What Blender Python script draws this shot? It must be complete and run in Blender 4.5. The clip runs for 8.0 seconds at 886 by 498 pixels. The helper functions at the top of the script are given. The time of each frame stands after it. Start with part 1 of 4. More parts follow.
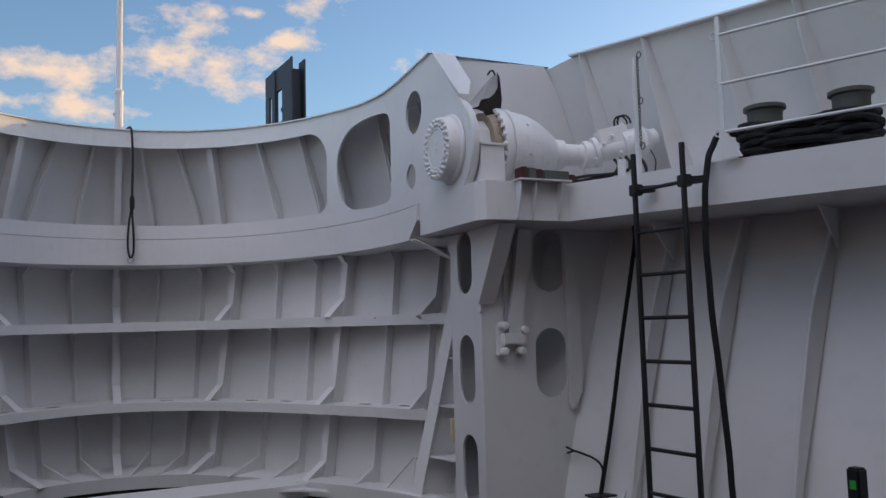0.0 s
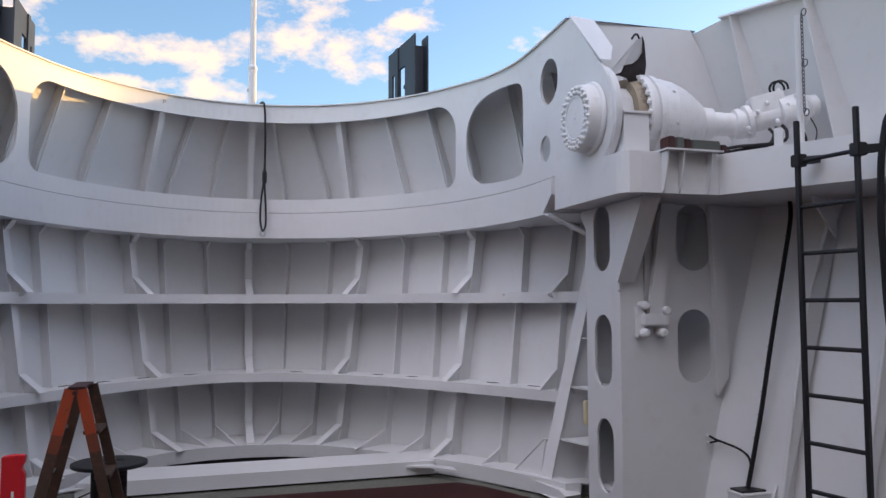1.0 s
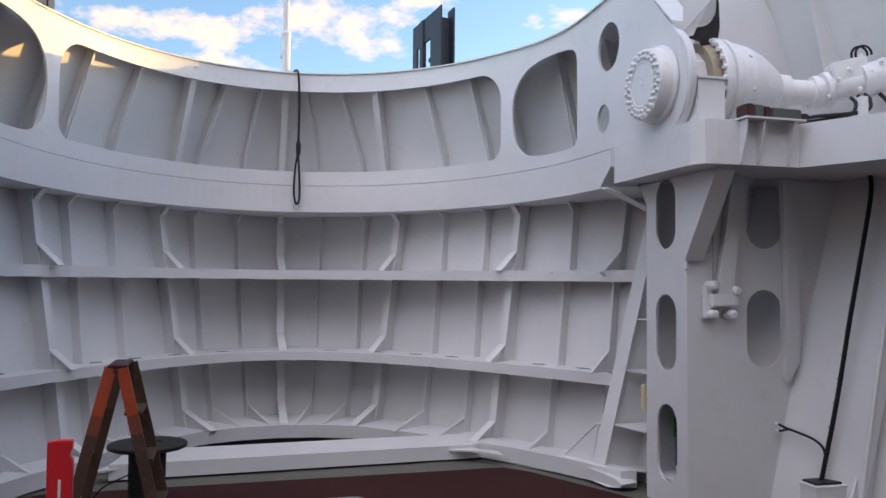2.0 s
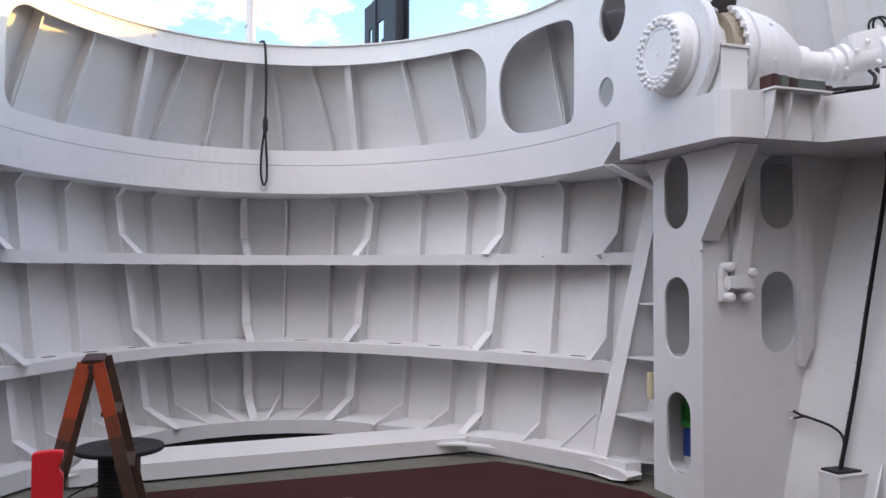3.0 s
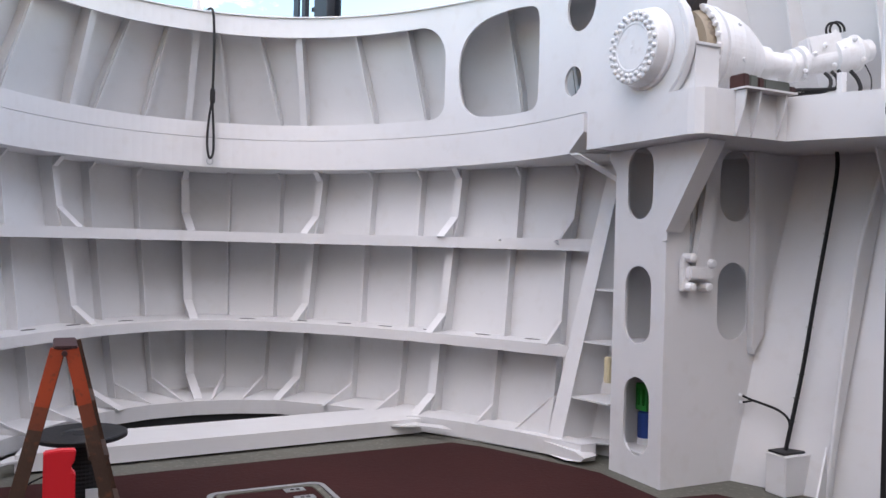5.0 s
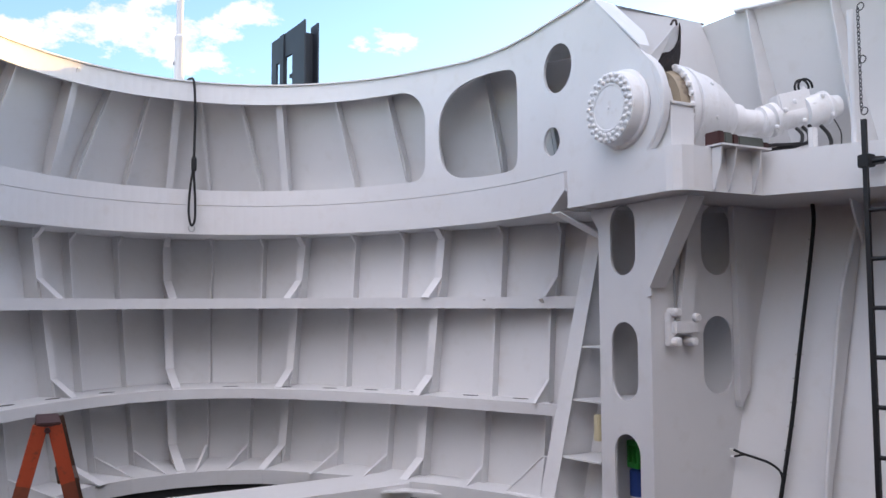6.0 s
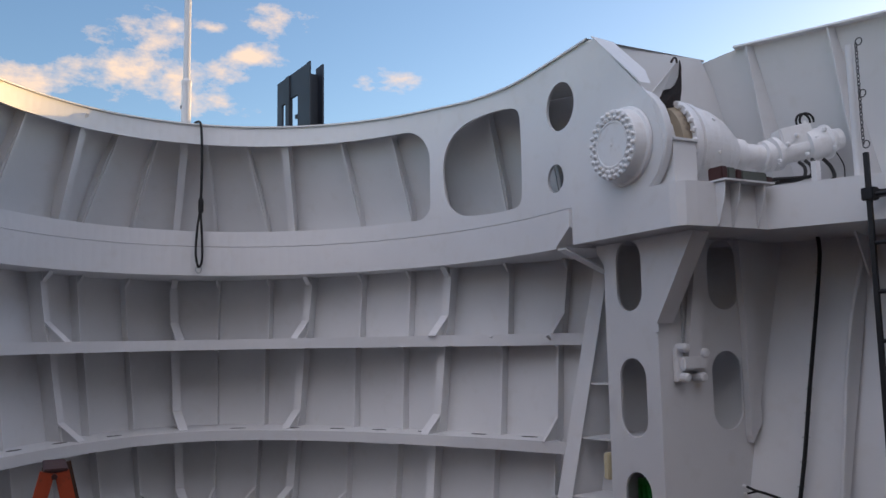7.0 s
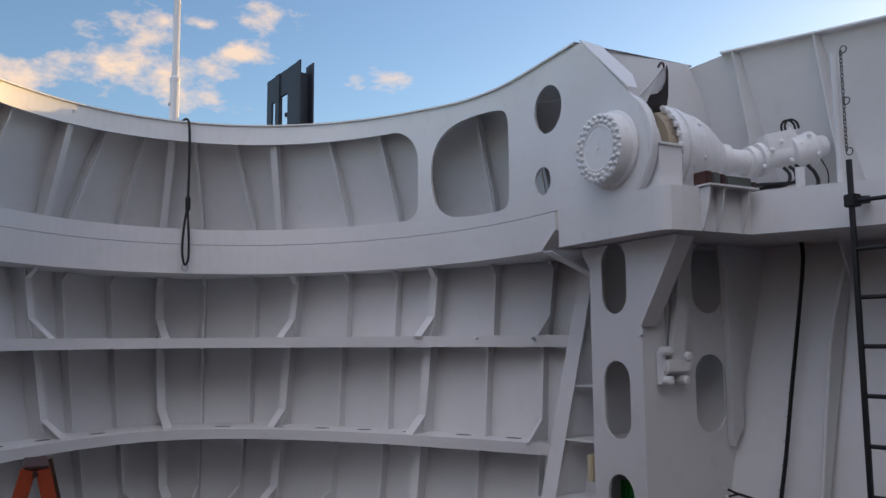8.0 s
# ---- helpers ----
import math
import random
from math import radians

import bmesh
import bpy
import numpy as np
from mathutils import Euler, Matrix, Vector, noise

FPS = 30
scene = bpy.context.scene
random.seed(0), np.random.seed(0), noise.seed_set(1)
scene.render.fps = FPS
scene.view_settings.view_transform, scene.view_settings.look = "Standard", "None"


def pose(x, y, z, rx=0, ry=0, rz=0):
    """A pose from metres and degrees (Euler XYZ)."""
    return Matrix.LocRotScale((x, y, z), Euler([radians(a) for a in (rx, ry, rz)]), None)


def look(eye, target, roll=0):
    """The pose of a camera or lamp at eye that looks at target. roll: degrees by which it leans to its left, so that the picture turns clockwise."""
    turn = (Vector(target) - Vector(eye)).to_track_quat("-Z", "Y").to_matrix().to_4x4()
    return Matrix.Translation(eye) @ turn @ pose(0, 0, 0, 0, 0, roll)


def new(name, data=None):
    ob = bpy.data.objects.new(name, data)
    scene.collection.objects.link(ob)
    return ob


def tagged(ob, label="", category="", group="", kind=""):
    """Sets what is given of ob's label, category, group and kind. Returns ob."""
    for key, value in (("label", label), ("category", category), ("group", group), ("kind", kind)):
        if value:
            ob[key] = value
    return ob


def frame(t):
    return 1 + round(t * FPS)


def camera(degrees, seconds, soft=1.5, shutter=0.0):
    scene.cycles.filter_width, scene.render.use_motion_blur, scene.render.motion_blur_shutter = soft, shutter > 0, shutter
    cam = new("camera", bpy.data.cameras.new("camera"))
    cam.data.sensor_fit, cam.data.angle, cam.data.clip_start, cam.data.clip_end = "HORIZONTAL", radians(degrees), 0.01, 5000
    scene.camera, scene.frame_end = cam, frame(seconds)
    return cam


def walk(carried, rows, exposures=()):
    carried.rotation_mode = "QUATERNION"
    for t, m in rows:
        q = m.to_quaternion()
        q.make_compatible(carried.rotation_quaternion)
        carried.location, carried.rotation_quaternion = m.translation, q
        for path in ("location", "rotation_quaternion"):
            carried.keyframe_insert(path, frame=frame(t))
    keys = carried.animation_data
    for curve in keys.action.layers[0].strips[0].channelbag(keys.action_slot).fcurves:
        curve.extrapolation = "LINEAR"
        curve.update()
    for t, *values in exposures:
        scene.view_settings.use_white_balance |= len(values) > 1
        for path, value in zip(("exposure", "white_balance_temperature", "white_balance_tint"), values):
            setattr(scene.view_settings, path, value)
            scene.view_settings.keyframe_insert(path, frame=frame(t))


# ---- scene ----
cam = camera(57.4, 8.0)
EXPOSURES = [(0.0, 1.12, 6400, 16), (0.5, 1.5, 6450, 17), (1.0, 1.7, 6500, 17), (2.0, 1.82, 6550, 17), (3.5, 2.42, 6850, 17), (4.2, 2.38, 6850, 17), (5.5, 2.56, 6880, 17), (6.0, 2.2, 6620, 17), (6.5, 1.5, 6480, 17), (8.0, 1.17, 6440, 16)]
PATH = [
    (0, (-0.559, -9.525, 1.705), (0.253, -7.706, 1.884), -1.5),
    (0.5, (-0.633, -9.446, 1.691), (0.002, -7.555, 1.841), -0.6),
    (1, (-0.623, -9.256, 1.68), (-0.076, -7.337, 1.814), -0.1),
    (1.5, (-0.664, -9.074, 1.671), (-0.17, -7.14, 1.798), 0.9),
    (2, (-0.833, -8.824, 1.669), (-0.313, -6.894, 1.75), 0.5),
    (3.5, (-1.296, -8.113, 1.615), (-0.552, -6.257, 1.641), 0.5),
    (4, (-1.454, -8.095, 1.68), (-0.665, -6.257, 1.648), 1.0),
    (5.5, (-1.549, -8.079, 1.72), (-0.641, -6.297, 1.743), 1.0),
    (6, (-1.572, -8.078, 1.734), (-0.655, -6.305, 1.867), -0.2),
    (6.5, (-1.573, -8.084, 1.731), (-0.665, -6.314, 1.936), -0.8),
    (7, (-1.576, -8.093, 1.75), (-0.676, -6.321, 1.972), -1.0),
    (7.5, (-1.569, -8.11, 1.735), (-0.66, -6.343, 1.966), -0.8),
    (8, (-1.564, -8.115, 1.755), (-0.64, -6.355, 1.977), -0.4),
]
walk(cam, [(t, look(eye, target, roll)) for t, eye, target, roll in PATH], EXPOSURES)

from mathutils import geometry

# ---- sky and sun ----
SUN_AZ, SUN_EL = radians(76), radians(6.2)   # from the bow towards starboard, just above the horizon
world = bpy.data.worlds.new("world")
scene.world = world
world.use_nodes = True
wn, wl = world.node_tree.nodes, world.node_tree.links
wn.clear()
sky = wn.new("ShaderNodeTexSky")
sky.sky_type, sky.sun_disc = "NISHITA", False
sky.sun_elevation, sky.sun_rotation = SUN_EL, SUN_AZ
sky.air_density, sky.dust_density, sky.ozone_density = 1.0, 0.8, 2.4
coord = wn.new("ShaderNodeTexCoord")
puff = wn.new("ShaderNodeTexNoise")
puff.inputs["Scale"].default_value, puff.inputs["Detail"].default_value, puff.inputs["Roughness"].default_value = 17.0, 12.0, 0.62
# cloud banks: direction, width, height
BANKS = (((0.085, 0.949, 0.303), 0.065, 0.036), ((0.155, 0.940, 0.300), 0.060, 0.030), ((0.190, 0.940, 0.283), 0.040, 0.016), ((0.10, 0.932, 0.348), 0.050, 0.022),
         ((0.245, 0.893, 0.380), 0.040, 0.020), ((0.213, 0.920, 0.332), 0.036, 0.014), ((0.385, 0.868, 0.313), 0.046, 0.013), ((-0.070, 0.955, 0.284), 0.105, 0.022),
         ((-0.01, 0.968, 0.250), 0.065, 0.015), ((-0.10, 0.962, 0.247), 0.050, 0.012), ((0.173, 0.916, 0.361), 0.022, 0.010), ((-0.30, 0.90, 0.30), 0.14, 0.040), ((-0.62, 0.70, 0.36), 0.25, 0.06), ((-0.2, -0.9, 0.4), 0.3, 0.08))


def vec_node(op, *values):
    nd = wn.new("ShaderNodeVectorMath")
    nd.operation = op
    for k, v in enumerate(values):
        if isinstance(v, tuple):
            nd.inputs[k].default_value = v
        else:
            wl.new(v, nd.inputs[k])
    return nd


def num_node(op, *values):
    nd = wn.new("ShaderNodeMath")
    nd.operation = op
    for k, v in enumerate(values):
        if isinstance(v, float):
            nd.inputs[k].default_value = v
        else:
            wl.new(v, nd.inputs[k])
    return nd.outputs[0]


wl.new(vec_node("MULTIPLY", coord.outputs["Generated"], (1.0, 1.0, 1.7)).outputs["Vector"], puff.inputs["Vector"])
bank = None
for way, wide, tall in BANKS:
    off = vec_node("SUBTRACT", coord.outputs["Generated"], way).outputs["Vector"]
    off = vec_node("MULTIPLY", off, (1 / wide, 1 / wide, 1 / tall)).outputs["Vector"]
    near = num_node("SUBTRACT", 1.0, vec_node("LENGTH", off).outputs["Value"])
    bank = near if bank is None else num_node("MAXIMUM", bank, near)
bank = num_node("MAXIMUM", bank, -1.0)
dense = num_node("ADD", num_node("MULTIPLY", bank, 1.0), num_node("MULTIPLY", num_node("SUBTRACT", puff.outputs["Fac"], 0.5), 4.6))
cover = wn.new("ShaderNodeValToRGB")
cover.color_ramp.elements[0].position, cover.color_ramp.elements[1].position = 0.02, 1.0
cover.color_ramp.elements[1].color = (1, 1, 1, 1)
wl.new(dense, cover.inputs["Fac"])
mix = wn.new("ShaderNodeMixRGB")
mix.inputs["Color2"].default_value = (3.1, 2.45, 1.85, 1)
wl.new(cover.outputs["Color"], mix.inputs["Fac"])
wl.new(sky.outputs["Color"], mix.inputs["Color1"])
# unseen thin cloud added overhead to brighten the walls, thinning out towards the horizon
high = vec_node("SUBTRACT", coord.outputs["Generated"], (-0.24, -0.42, 0.80)).outputs["Vector"]
thin = num_node("SUBTRACT", 1.0, num_node("MULTIPLY", vec_node("LENGTH", high).outputs["Value"], 0.92))
streak = wn.new("ShaderNodeTexNoise")
streak.inputs["Scale"].default_value, streak.inputs["Detail"].default_value = 2.2, 6.0
wl.new(coord.outputs["Generated"], streak.inputs["Vector"])
thin = num_node("MULTIPLY", num_node("MAXIMUM", thin, 0.0), num_node("ADD", num_node("MULTIPLY", streak.outputs["Fac"], 1.4), 0.3))
overhead_fill = wn.new("ShaderNodeMixRGB")
overhead_fill.inputs["Color2"].default_value = (5.9, 5.95, 6.5, 1)
wl.new(num_node("MINIMUM", thin, 0.95), overhead_fill.inputs["Fac"])
wl.new(mix.outputs["Color"], overhead_fill.inputs["Color1"])
back = wn.new("ShaderNodeBackground")
back.inputs["Strength"].default_value = 0.135
wl.new(overhead_fill.outputs["Color"], back.inputs["Color"])
wl.new(back.outputs["Background"], wn.new("ShaderNodeOutputWorld").inputs["Surface"])
sun = new("sun", bpy.data.lights.new("sun", "SUN"))
sun.data.energy, sun.data.angle, sun.data.color = 1.6, radians(0.5), (1.0, 0.60, 0.17)
sun.matrix_world = look((math.sin(SUN_AZ) * 30, math.cos(SUN_AZ) * 30, math.tan(SUN_EL) * 30), (0, 0, 0))

# ---- materials ----


def material(name, colour, rough=0.5, metal=0.0, spread=0.08, grain=18.0, bump=0.15, stain=None, stain_amount=0.0, stain_scale=1.3, coat=0.0):
    """A surface with fine grain, broad variation and, if given, stains of another colour."""
    m = bpy.data.materials.new(name)
    m.use_nodes = True
    n, l = m.node_tree.nodes, m.node_tree.links
    b = n["Principled BSDF"]
    b.inputs["Roughness"].default_value, b.inputs["Metallic"].default_value = rough, metal
    b.inputs["Coat Weight"].default_value = coat
    tc = n.new("ShaderNodeTexCoord")
    fine, broad = n.new("ShaderNodeTexNoise"), n.new("ShaderNodeTexNoise")
    for t, s in ((fine, grain), (broad, stain_scale)):
        t.inputs["Scale"].default_value, t.inputs["Detail"].default_value = s, 6.0
        l.new(tc.outputs["Object"], t.inputs["Vector"])
    dark = tuple(c * (1 - spread) for c in colour)
    light = tuple(min(1, c * (1 + spread)) for c in colour)
    ramp = n.new("ShaderNodeValToRGB")
    ramp.color_ramp.elements[0].color, ramp.color_ramp.elements[1].color = (*dark, 1), (*light, 1)
    ramp.color_ramp.elements[0].position, ramp.color_ramp.elements[1].position = 0.3, 0.7
    l.new(broad.outputs["Fac"], ramp.inputs["Fac"])
    out = ramp.outputs["Color"]
    if stain:
        mask = n.new("ShaderNodeValToRGB")
        mask.color_ramp.elements[0].position, mask.color_ramp.elements[1].position = 0.56, 0.74
        mask.color_ramp.elements[1].color = (stain_amount,) * 3 + (1,)
        l.new(fine.outputs["Fac"], mask.inputs["Fac"])
        mx = n.new("ShaderNodeMixRGB")
        mx.inputs["Color2"].default_value = (*stain, 1)
        l.new(mask.outputs["Color"], mx.inputs["Fac"])
        l.new(out, mx.inputs["Color1"])
        out = mx.outputs["Color"]
    l.new(out, b.inputs["Base Color"])
    bp = n.new("ShaderNodeBump")
    bp.inputs["Strength"].default_value, bp.inputs["Distance"].default_value = bump, 0.01
    l.new(fine.outputs["Fac"], bp.inputs["Height"])
    l.new(bp.outputs["Normal"], b.inputs["Normal"])
    return m


WHITE = material("white_ship_paint", (0.68, 0.68, 0.68), 0.38, spread=0.05, grain=7, bump=0.16, stain=(0.55, 0.52, 0.47), stain_amount=0.22, stain_scale=0.9)
PALE = material("pale_grey_paint", (0.31, 0.32, 0.335), 0.5, spread=0.06)
GLOSS = material("white_machine_paint", (0.75, 0.75, 0.75), 0.32, spread=0.05, grain=14, bump=0.12, stain=(0.5, 0.45, 0.4), stain_amount=0.3)
RED = material("red_deck_paint", (0.034, 0.0070, 0.0060), 0.85, spread=0.16, grain=30, bump=0.35, stain=(0.034, 0.011, 0.010), stain_amount=0.6, stain_scale=0.8)
RED.node_tree.nodes["Principled BSDF"].inputs["Specular IOR Level"].default_value = 0.25
GREY = material("grey_deck_paint", (0.105, 0.105, 0.085), 0.7, spread=0.14, grain=26, bump=0.3, stain=(0.30, 0.28, 0.24), stain_amount=0.5)
BLACK = material("black_steel_paint", (0.006, 0.006, 0.007), 0.55, spread=0.3, grain=40, bump=0.2)
RUBBER = material("black_rubber", (0.007, 0.007, 0.008), 0.7, spread=0.3, grain=60, bump=0.3)
ROPE = material("dark_mooring_rope", (0.009, 0.010, 0.012), 0.85, spread=0.4, grain=90, bump=0.9)
ORANGE = material("orange_ladder_paint", (0.33, 0.05, 0.015), 0.5, spread=0.2, grain=25, bump=0.2, stain=(0.10, 0.035, 0.018), stain_amount=0.8)
BROWN = material("brown_worn_wood", (0.060, 0.031, 0.018), 0.65, spread=0.3, grain=30, bump=0.3, stain=(0.16, 0.05, 0.02), stain_amount=0.6)
SCORCHED = material("scorched_orange_paint", (0.17, 0.042, 0.018), 0.55, spread=0.3, grain=25, bump=0.2, stain=(0.08, 0.03, 0.016), stain_amount=0.9)
REDPLASTIC = material("red_plastic", (0.60, 0.020, 0.028), 0.4, spread=0.06, grain=20, bump=0.05)
PINK = material("faded_red_label", (0.50, 0.12, 0.10), 0.5, spread=0.12, grain=40, stain=(0.30, 0.05, 0.05), stain_amount=0.7)
LABEL = material("white_label", (0.72, 0.72, 0.72), 0.5, spread=0.04)
NAVY = material("dark_blue_steel", (0.020, 0.026, 0.038), 0.5, spread=0.3, grain=3, bump=0.1)
RUST = material("dark_red_primer", (0.040, 0.012, 0.011), 0.6, spread=0.3, grain=20, bump=0.3)
COPPER = material("worn_seal_tan", (0.34, 0.28, 0.20), 0.55, spread=0.2, grain=9, bump=0.3, stain=(0.06, 0.035, 0.025), stain_amount=0.9)
TORN = material("torn_rubber_brown", (0.016, 0.009, 0.008), 0.6, spread=0.4, grain=24, bump=0.5, stain=(0.05, 0.016, 0.012), stain_amount=0.8)
GREYGREEN = material("grey_green_bollard", (0.075, 0.082, 0.072), 0.6, spread=0.2, grain=16, bump=0.3)
STEEL = material("galvanised_steel", (0.42, 0.43, 0.44), 0.45, metal=0.7, spread=0.15, grain=30)
DARKSTEEL = material("weathered_chain_steel", (0.10, 0.10, 0.105), 0.5, metal=0.5, spread=0.2, grain=40)
GREEN = material("green_plastic", (0.03, 0.34, 0.06), 0.4, spread=0.08)
BLUE = material("blue_plastic", (0.02, 0.06, 0.26), 0.4, spread=0.08)
CREAM = material("cream_plastic", (0.62, 0.55, 0.36), 0.5, spread=0.06)
DARKWELL = material("near_black_grey", (0.022, 0.024, 0.026), 0.7, spread=0.3, grain=10)
WATER = material("dark_water", (0.012, 0.022, 0.028), 0.12, spread=0.2, grain=2.0, bump=0.5)

# ---- mesh helpers ----


def mesh_of(bm, name, smooth=False):
    bmesh.ops.recalc_face_normals(bm, faces=bm.faces)
    me = bpy.data.meshes.new(name)
    bm.to_mesh(me)
    bm.free()
    if smooth:
        for p in me.polygons:
            p.use_smooth = True
    return me


def part(name, bm, mat, parent=None, label="", smooth=False):
    ob = new(name, mesh_of(bm, name, smooth))
    ob.data.materials.append(mat)
    if parent:
        ob.parent = parent
    if label:
        ob["label"] = label
    return ob


def thing(name, label, category, group="", kind=""):
    return tagged(new(name), label, category, group, kind)


def add_prism(bm, ring, a, b):
    """Joins the closed loop ring (points in 3D) moved by a and by b into a closed solid."""
    lo = [bm.verts.new(Vector(p) + Vector(a)) for p in ring]
    hi = [bm.verts.new(Vector(p) + Vector(b)) for p in ring]
    bm.faces.new(lo[::-1])
    bm.faces.new(hi)
    for k in range(len(ring)):
        j = (k + 1) % len(ring)
        bm.faces.new((lo[k], lo[j], hi[j], hi[k]))


def prism(ring, a, b):
    bm = bmesh.new()
    add_prism(bm, ring, a, b)
    return bm


def add_box(bm, lo, hi):
    x0, y0, z0 = lo
    x1, y1, z1 = hi
    add_prism(bm, [(x0, y0, z0), (x1, y0, z0), (x1, y1, z0), (x0, y1, z0)], (0, 0, 0), (0, 0, z1 - z0))


def box(lo, hi, bevel=0.0):
    bm = bmesh.new()
    add_box(bm, lo, hi)
    if bevel:
        bmesh.ops.bevel(bm, geom=bm.edges[:], offset=bevel, segments=2, affect="EDGES")
    return bm


def bar(p, q, width, depth, side):
    """A flat bar from p to q: width along side, depth along the third direction."""
    p, q, side = Vector(p), Vector(q), Vector(side).normalized()
    third = (q - p).cross(side).normalized()
    ring = [p + side * sx * width / 2 + third * sz * depth / 2 for sx, sz in ((-1, -1), (1, -1), (1, 1), (-1, 1))]
    return prism(ring, (0, 0, 0), q - p)


def add_lathe(bm, axis_from, axis, profile, segments=32):
    """A turned solid: profile rows of (distance along axis, radius)."""
    axis = Vector(axis).normalized()
    u = axis.orthogonal().normalized()
    v = axis.cross(u)
    rings = []
    for d, r in profile:
        c = Vector(axis_from) + axis * d
        rings.append([bm.verts.new(c + (u * math.cos(a) + v * math.sin(a)) * r) for a in (2 * math.pi * k / segments for k in range(segments))])
    for r0, r1 in zip(rings, rings[1:]):
        for k in range(segments):
            j = (k + 1) % segments
            bm.faces.new((r0[k], r0[j], r1[j], r1[k]))
    bm.faces.new(rings[0][::-1])
    bm.faces.new(rings[-1])


def lathe(axis_from, axis, profile, segments=32):
    bm = bmesh.new()
    add_lathe(bm, axis_from, axis, profile, segments)
    return bm


def rod(p, q, r, segments=12):
    p, q = Vector(p), Vector(q)
    return lathe(p, q - p, [(0, r), ((q - p).length, r)], segments)


def tube(points, r, segments=8, twist=0.0):
    """A round tube through a smooth line of points; twist gives a laid rope its ridges."""
    pts = [Vector(p) for p in points]
    fine = []
    for k in range(len(pts) - 1):
        a, b, c, d = pts[max(k - 1, 0)], pts[k], pts[k + 1], pts[min(k + 2, len(pts) - 1)]
        for s in range(8):
            t = s / 8
            fine.append(0.5 * (2 * b + (c - a) * t + (2 * a - 5 * b + 4 * c - d) * t * t + (3 * b - a - 3 * c + d) * t ** 3))
    fine.append(pts[-1])
    bm = bmesh.new()
    u, rings = None, []
    for k, p in enumerate(fine):
        axis = (fine[min(k + 1, len(fine) - 1)] - fine[max(k - 1, 0)]).normalized()
        u = axis.orthogonal().normalized() if u is None else (u - axis * u.dot(axis)).normalized()
        v = axis.cross(u)
        ring = []
        for s in range(segments):
            a = 2 * math.pi * s / segments
            rr = r * (1 + twist * math.cos(3 * a + k * 0.9))
            ring.append(bm.verts.new(p + (u * math.cos(a) + v * math.sin(a)) * rr))
        rings.append(ring)
    for r0, r1 in zip(rings, rings[1:]):
        for s in range(segments):
            j = (s + 1) % segments
            bm.faces.new((r0[s], r0[j], r1[j], r1[s]))
    bm.faces.new(rings[0][::-1])
    bm.faces.new(rings[-1])
    return bm


def plate(outline, holes, thick, place, step=0.0):
    """A flat plate with holes, drawn in (s, z), cut every step along s, then laid into the world by place(s, z, depth)."""
    bm = bmesh.new()
    loops = [[Vector((s, z, 0)) for s, z in loop] for loop in (outline, *holes)]
    vs = [bm.verts.new(v) for loop in loops for v in loop]
    for tri in geometry.tessellate_polygon(loops):
        if len(set(tri)) == 3:
            bm.faces.new([vs[k] for k in tri])
    if step:
        s0, s1 = min(p[0] for p in outline), max(p[0] for p in outline)
        for k in range(1, int((s1 - s0) / step)):
            bmesh.ops.bisect_plane(bm, geom=bm.verts[:] + bm.edges[:] + bm.faces[:], plane_co=(s0 + k * step, 0, 0), plane_no=(1, 0, 0))
    got = bmesh.ops.extrude_face_region(bm, geom=bm.faces[:])
    for v in (g for g in got["geom"] if isinstance(g, bmesh.types.BMVert)):
        v.co.z = thick
    for v in bm.verts:
        v.co = Vector(place(*v.co))
    return bm


def round_slot(cs, cz, w, h, r=None, n=8, lean=0.0):
    """A rounded rectangle, w by h, as a closed loop."""
    r = min(w, h) / 2 if r is None else r
    loop = []
    for qx, qz, a0 in ((1, 1, 0), (-1, 1, 90), (-1, -1, 180), (1, -1, 270)):
        for k in range(n + 1):
            a = radians(a0 + 90 * k / n)
            s = cs + qx * (w / 2 - r) + r * math.cos(a)
            z = cz + qz * (h / 2 - r) + r * math.sin(a)
            loop.append((s + lean * (z - cz), z))
    return loop


# ---- lines of the ship: x to starboard, y forward, deck at z = 0 ----
MID, HULL_MID = -0.25, -0.20
# height, stem, fullness, spread, widening aft
LINES = ((0.0, 0.70, 1.45, 0.045, 0.075), (0.91, 1.00, 1.40, 0.085, 0.070), (1.78, 1.30, 1.395, 0.100, 0.100), (2.5, 1.46, 1.41, 0.100, 0.140), (2.9, 1.35, 1.50, 0.155, 0.020), (4.03, 0.80, 1.527, 0.115, 0.0))
AFT = 3.3   # metres from the stem where the hull begins to widen more
DECK_Z = 2.755


def shell_line(z):
    zs = [l[0] for l in LINES]
    return [float(np.interp(z, zs, [l[k] for l in LINES])) for k in (1, 2, 3, 4)]


def on_line(line, d, side, mid=HULL_MID):
    """The point d metres aft of the stem of a line, on the side +1 or -1, and the way inboard there."""
    stem, full, spread, widen = line
    d = max(d, 1e-4)
    h = full * math.sqrt(d) + spread * d + widen * max(0.0, d - AFT)
    slope = full / (2 * math.sqrt(d)) + spread + (widen if d > AFT else 0.0)
    inward = Vector((-side, -slope, 0)).normalized()
    return Vector((mid + side * h, stem - d, 0)), inward


def on_shell(z, d, side):
    p, inward = on_line(shell_line(z), d, side)
    p.z = z
    return p, inward


def line_row(line, far, n=26, mid=HULL_MID):
    """Points round the bow from port to starboard, with the inboard way, far metres aft of the stem on each side."""
    ds = [far * (k / n) ** 2 for k in range(n, 0, -1)]
    row = [on_line(line, d, -1, mid) for d in ds] + [(Vector((mid, line[0], 0)), Vector((0, -1, 0)))] + [on_line(line, d, 1, mid) for d in reversed(ds)]
    return row


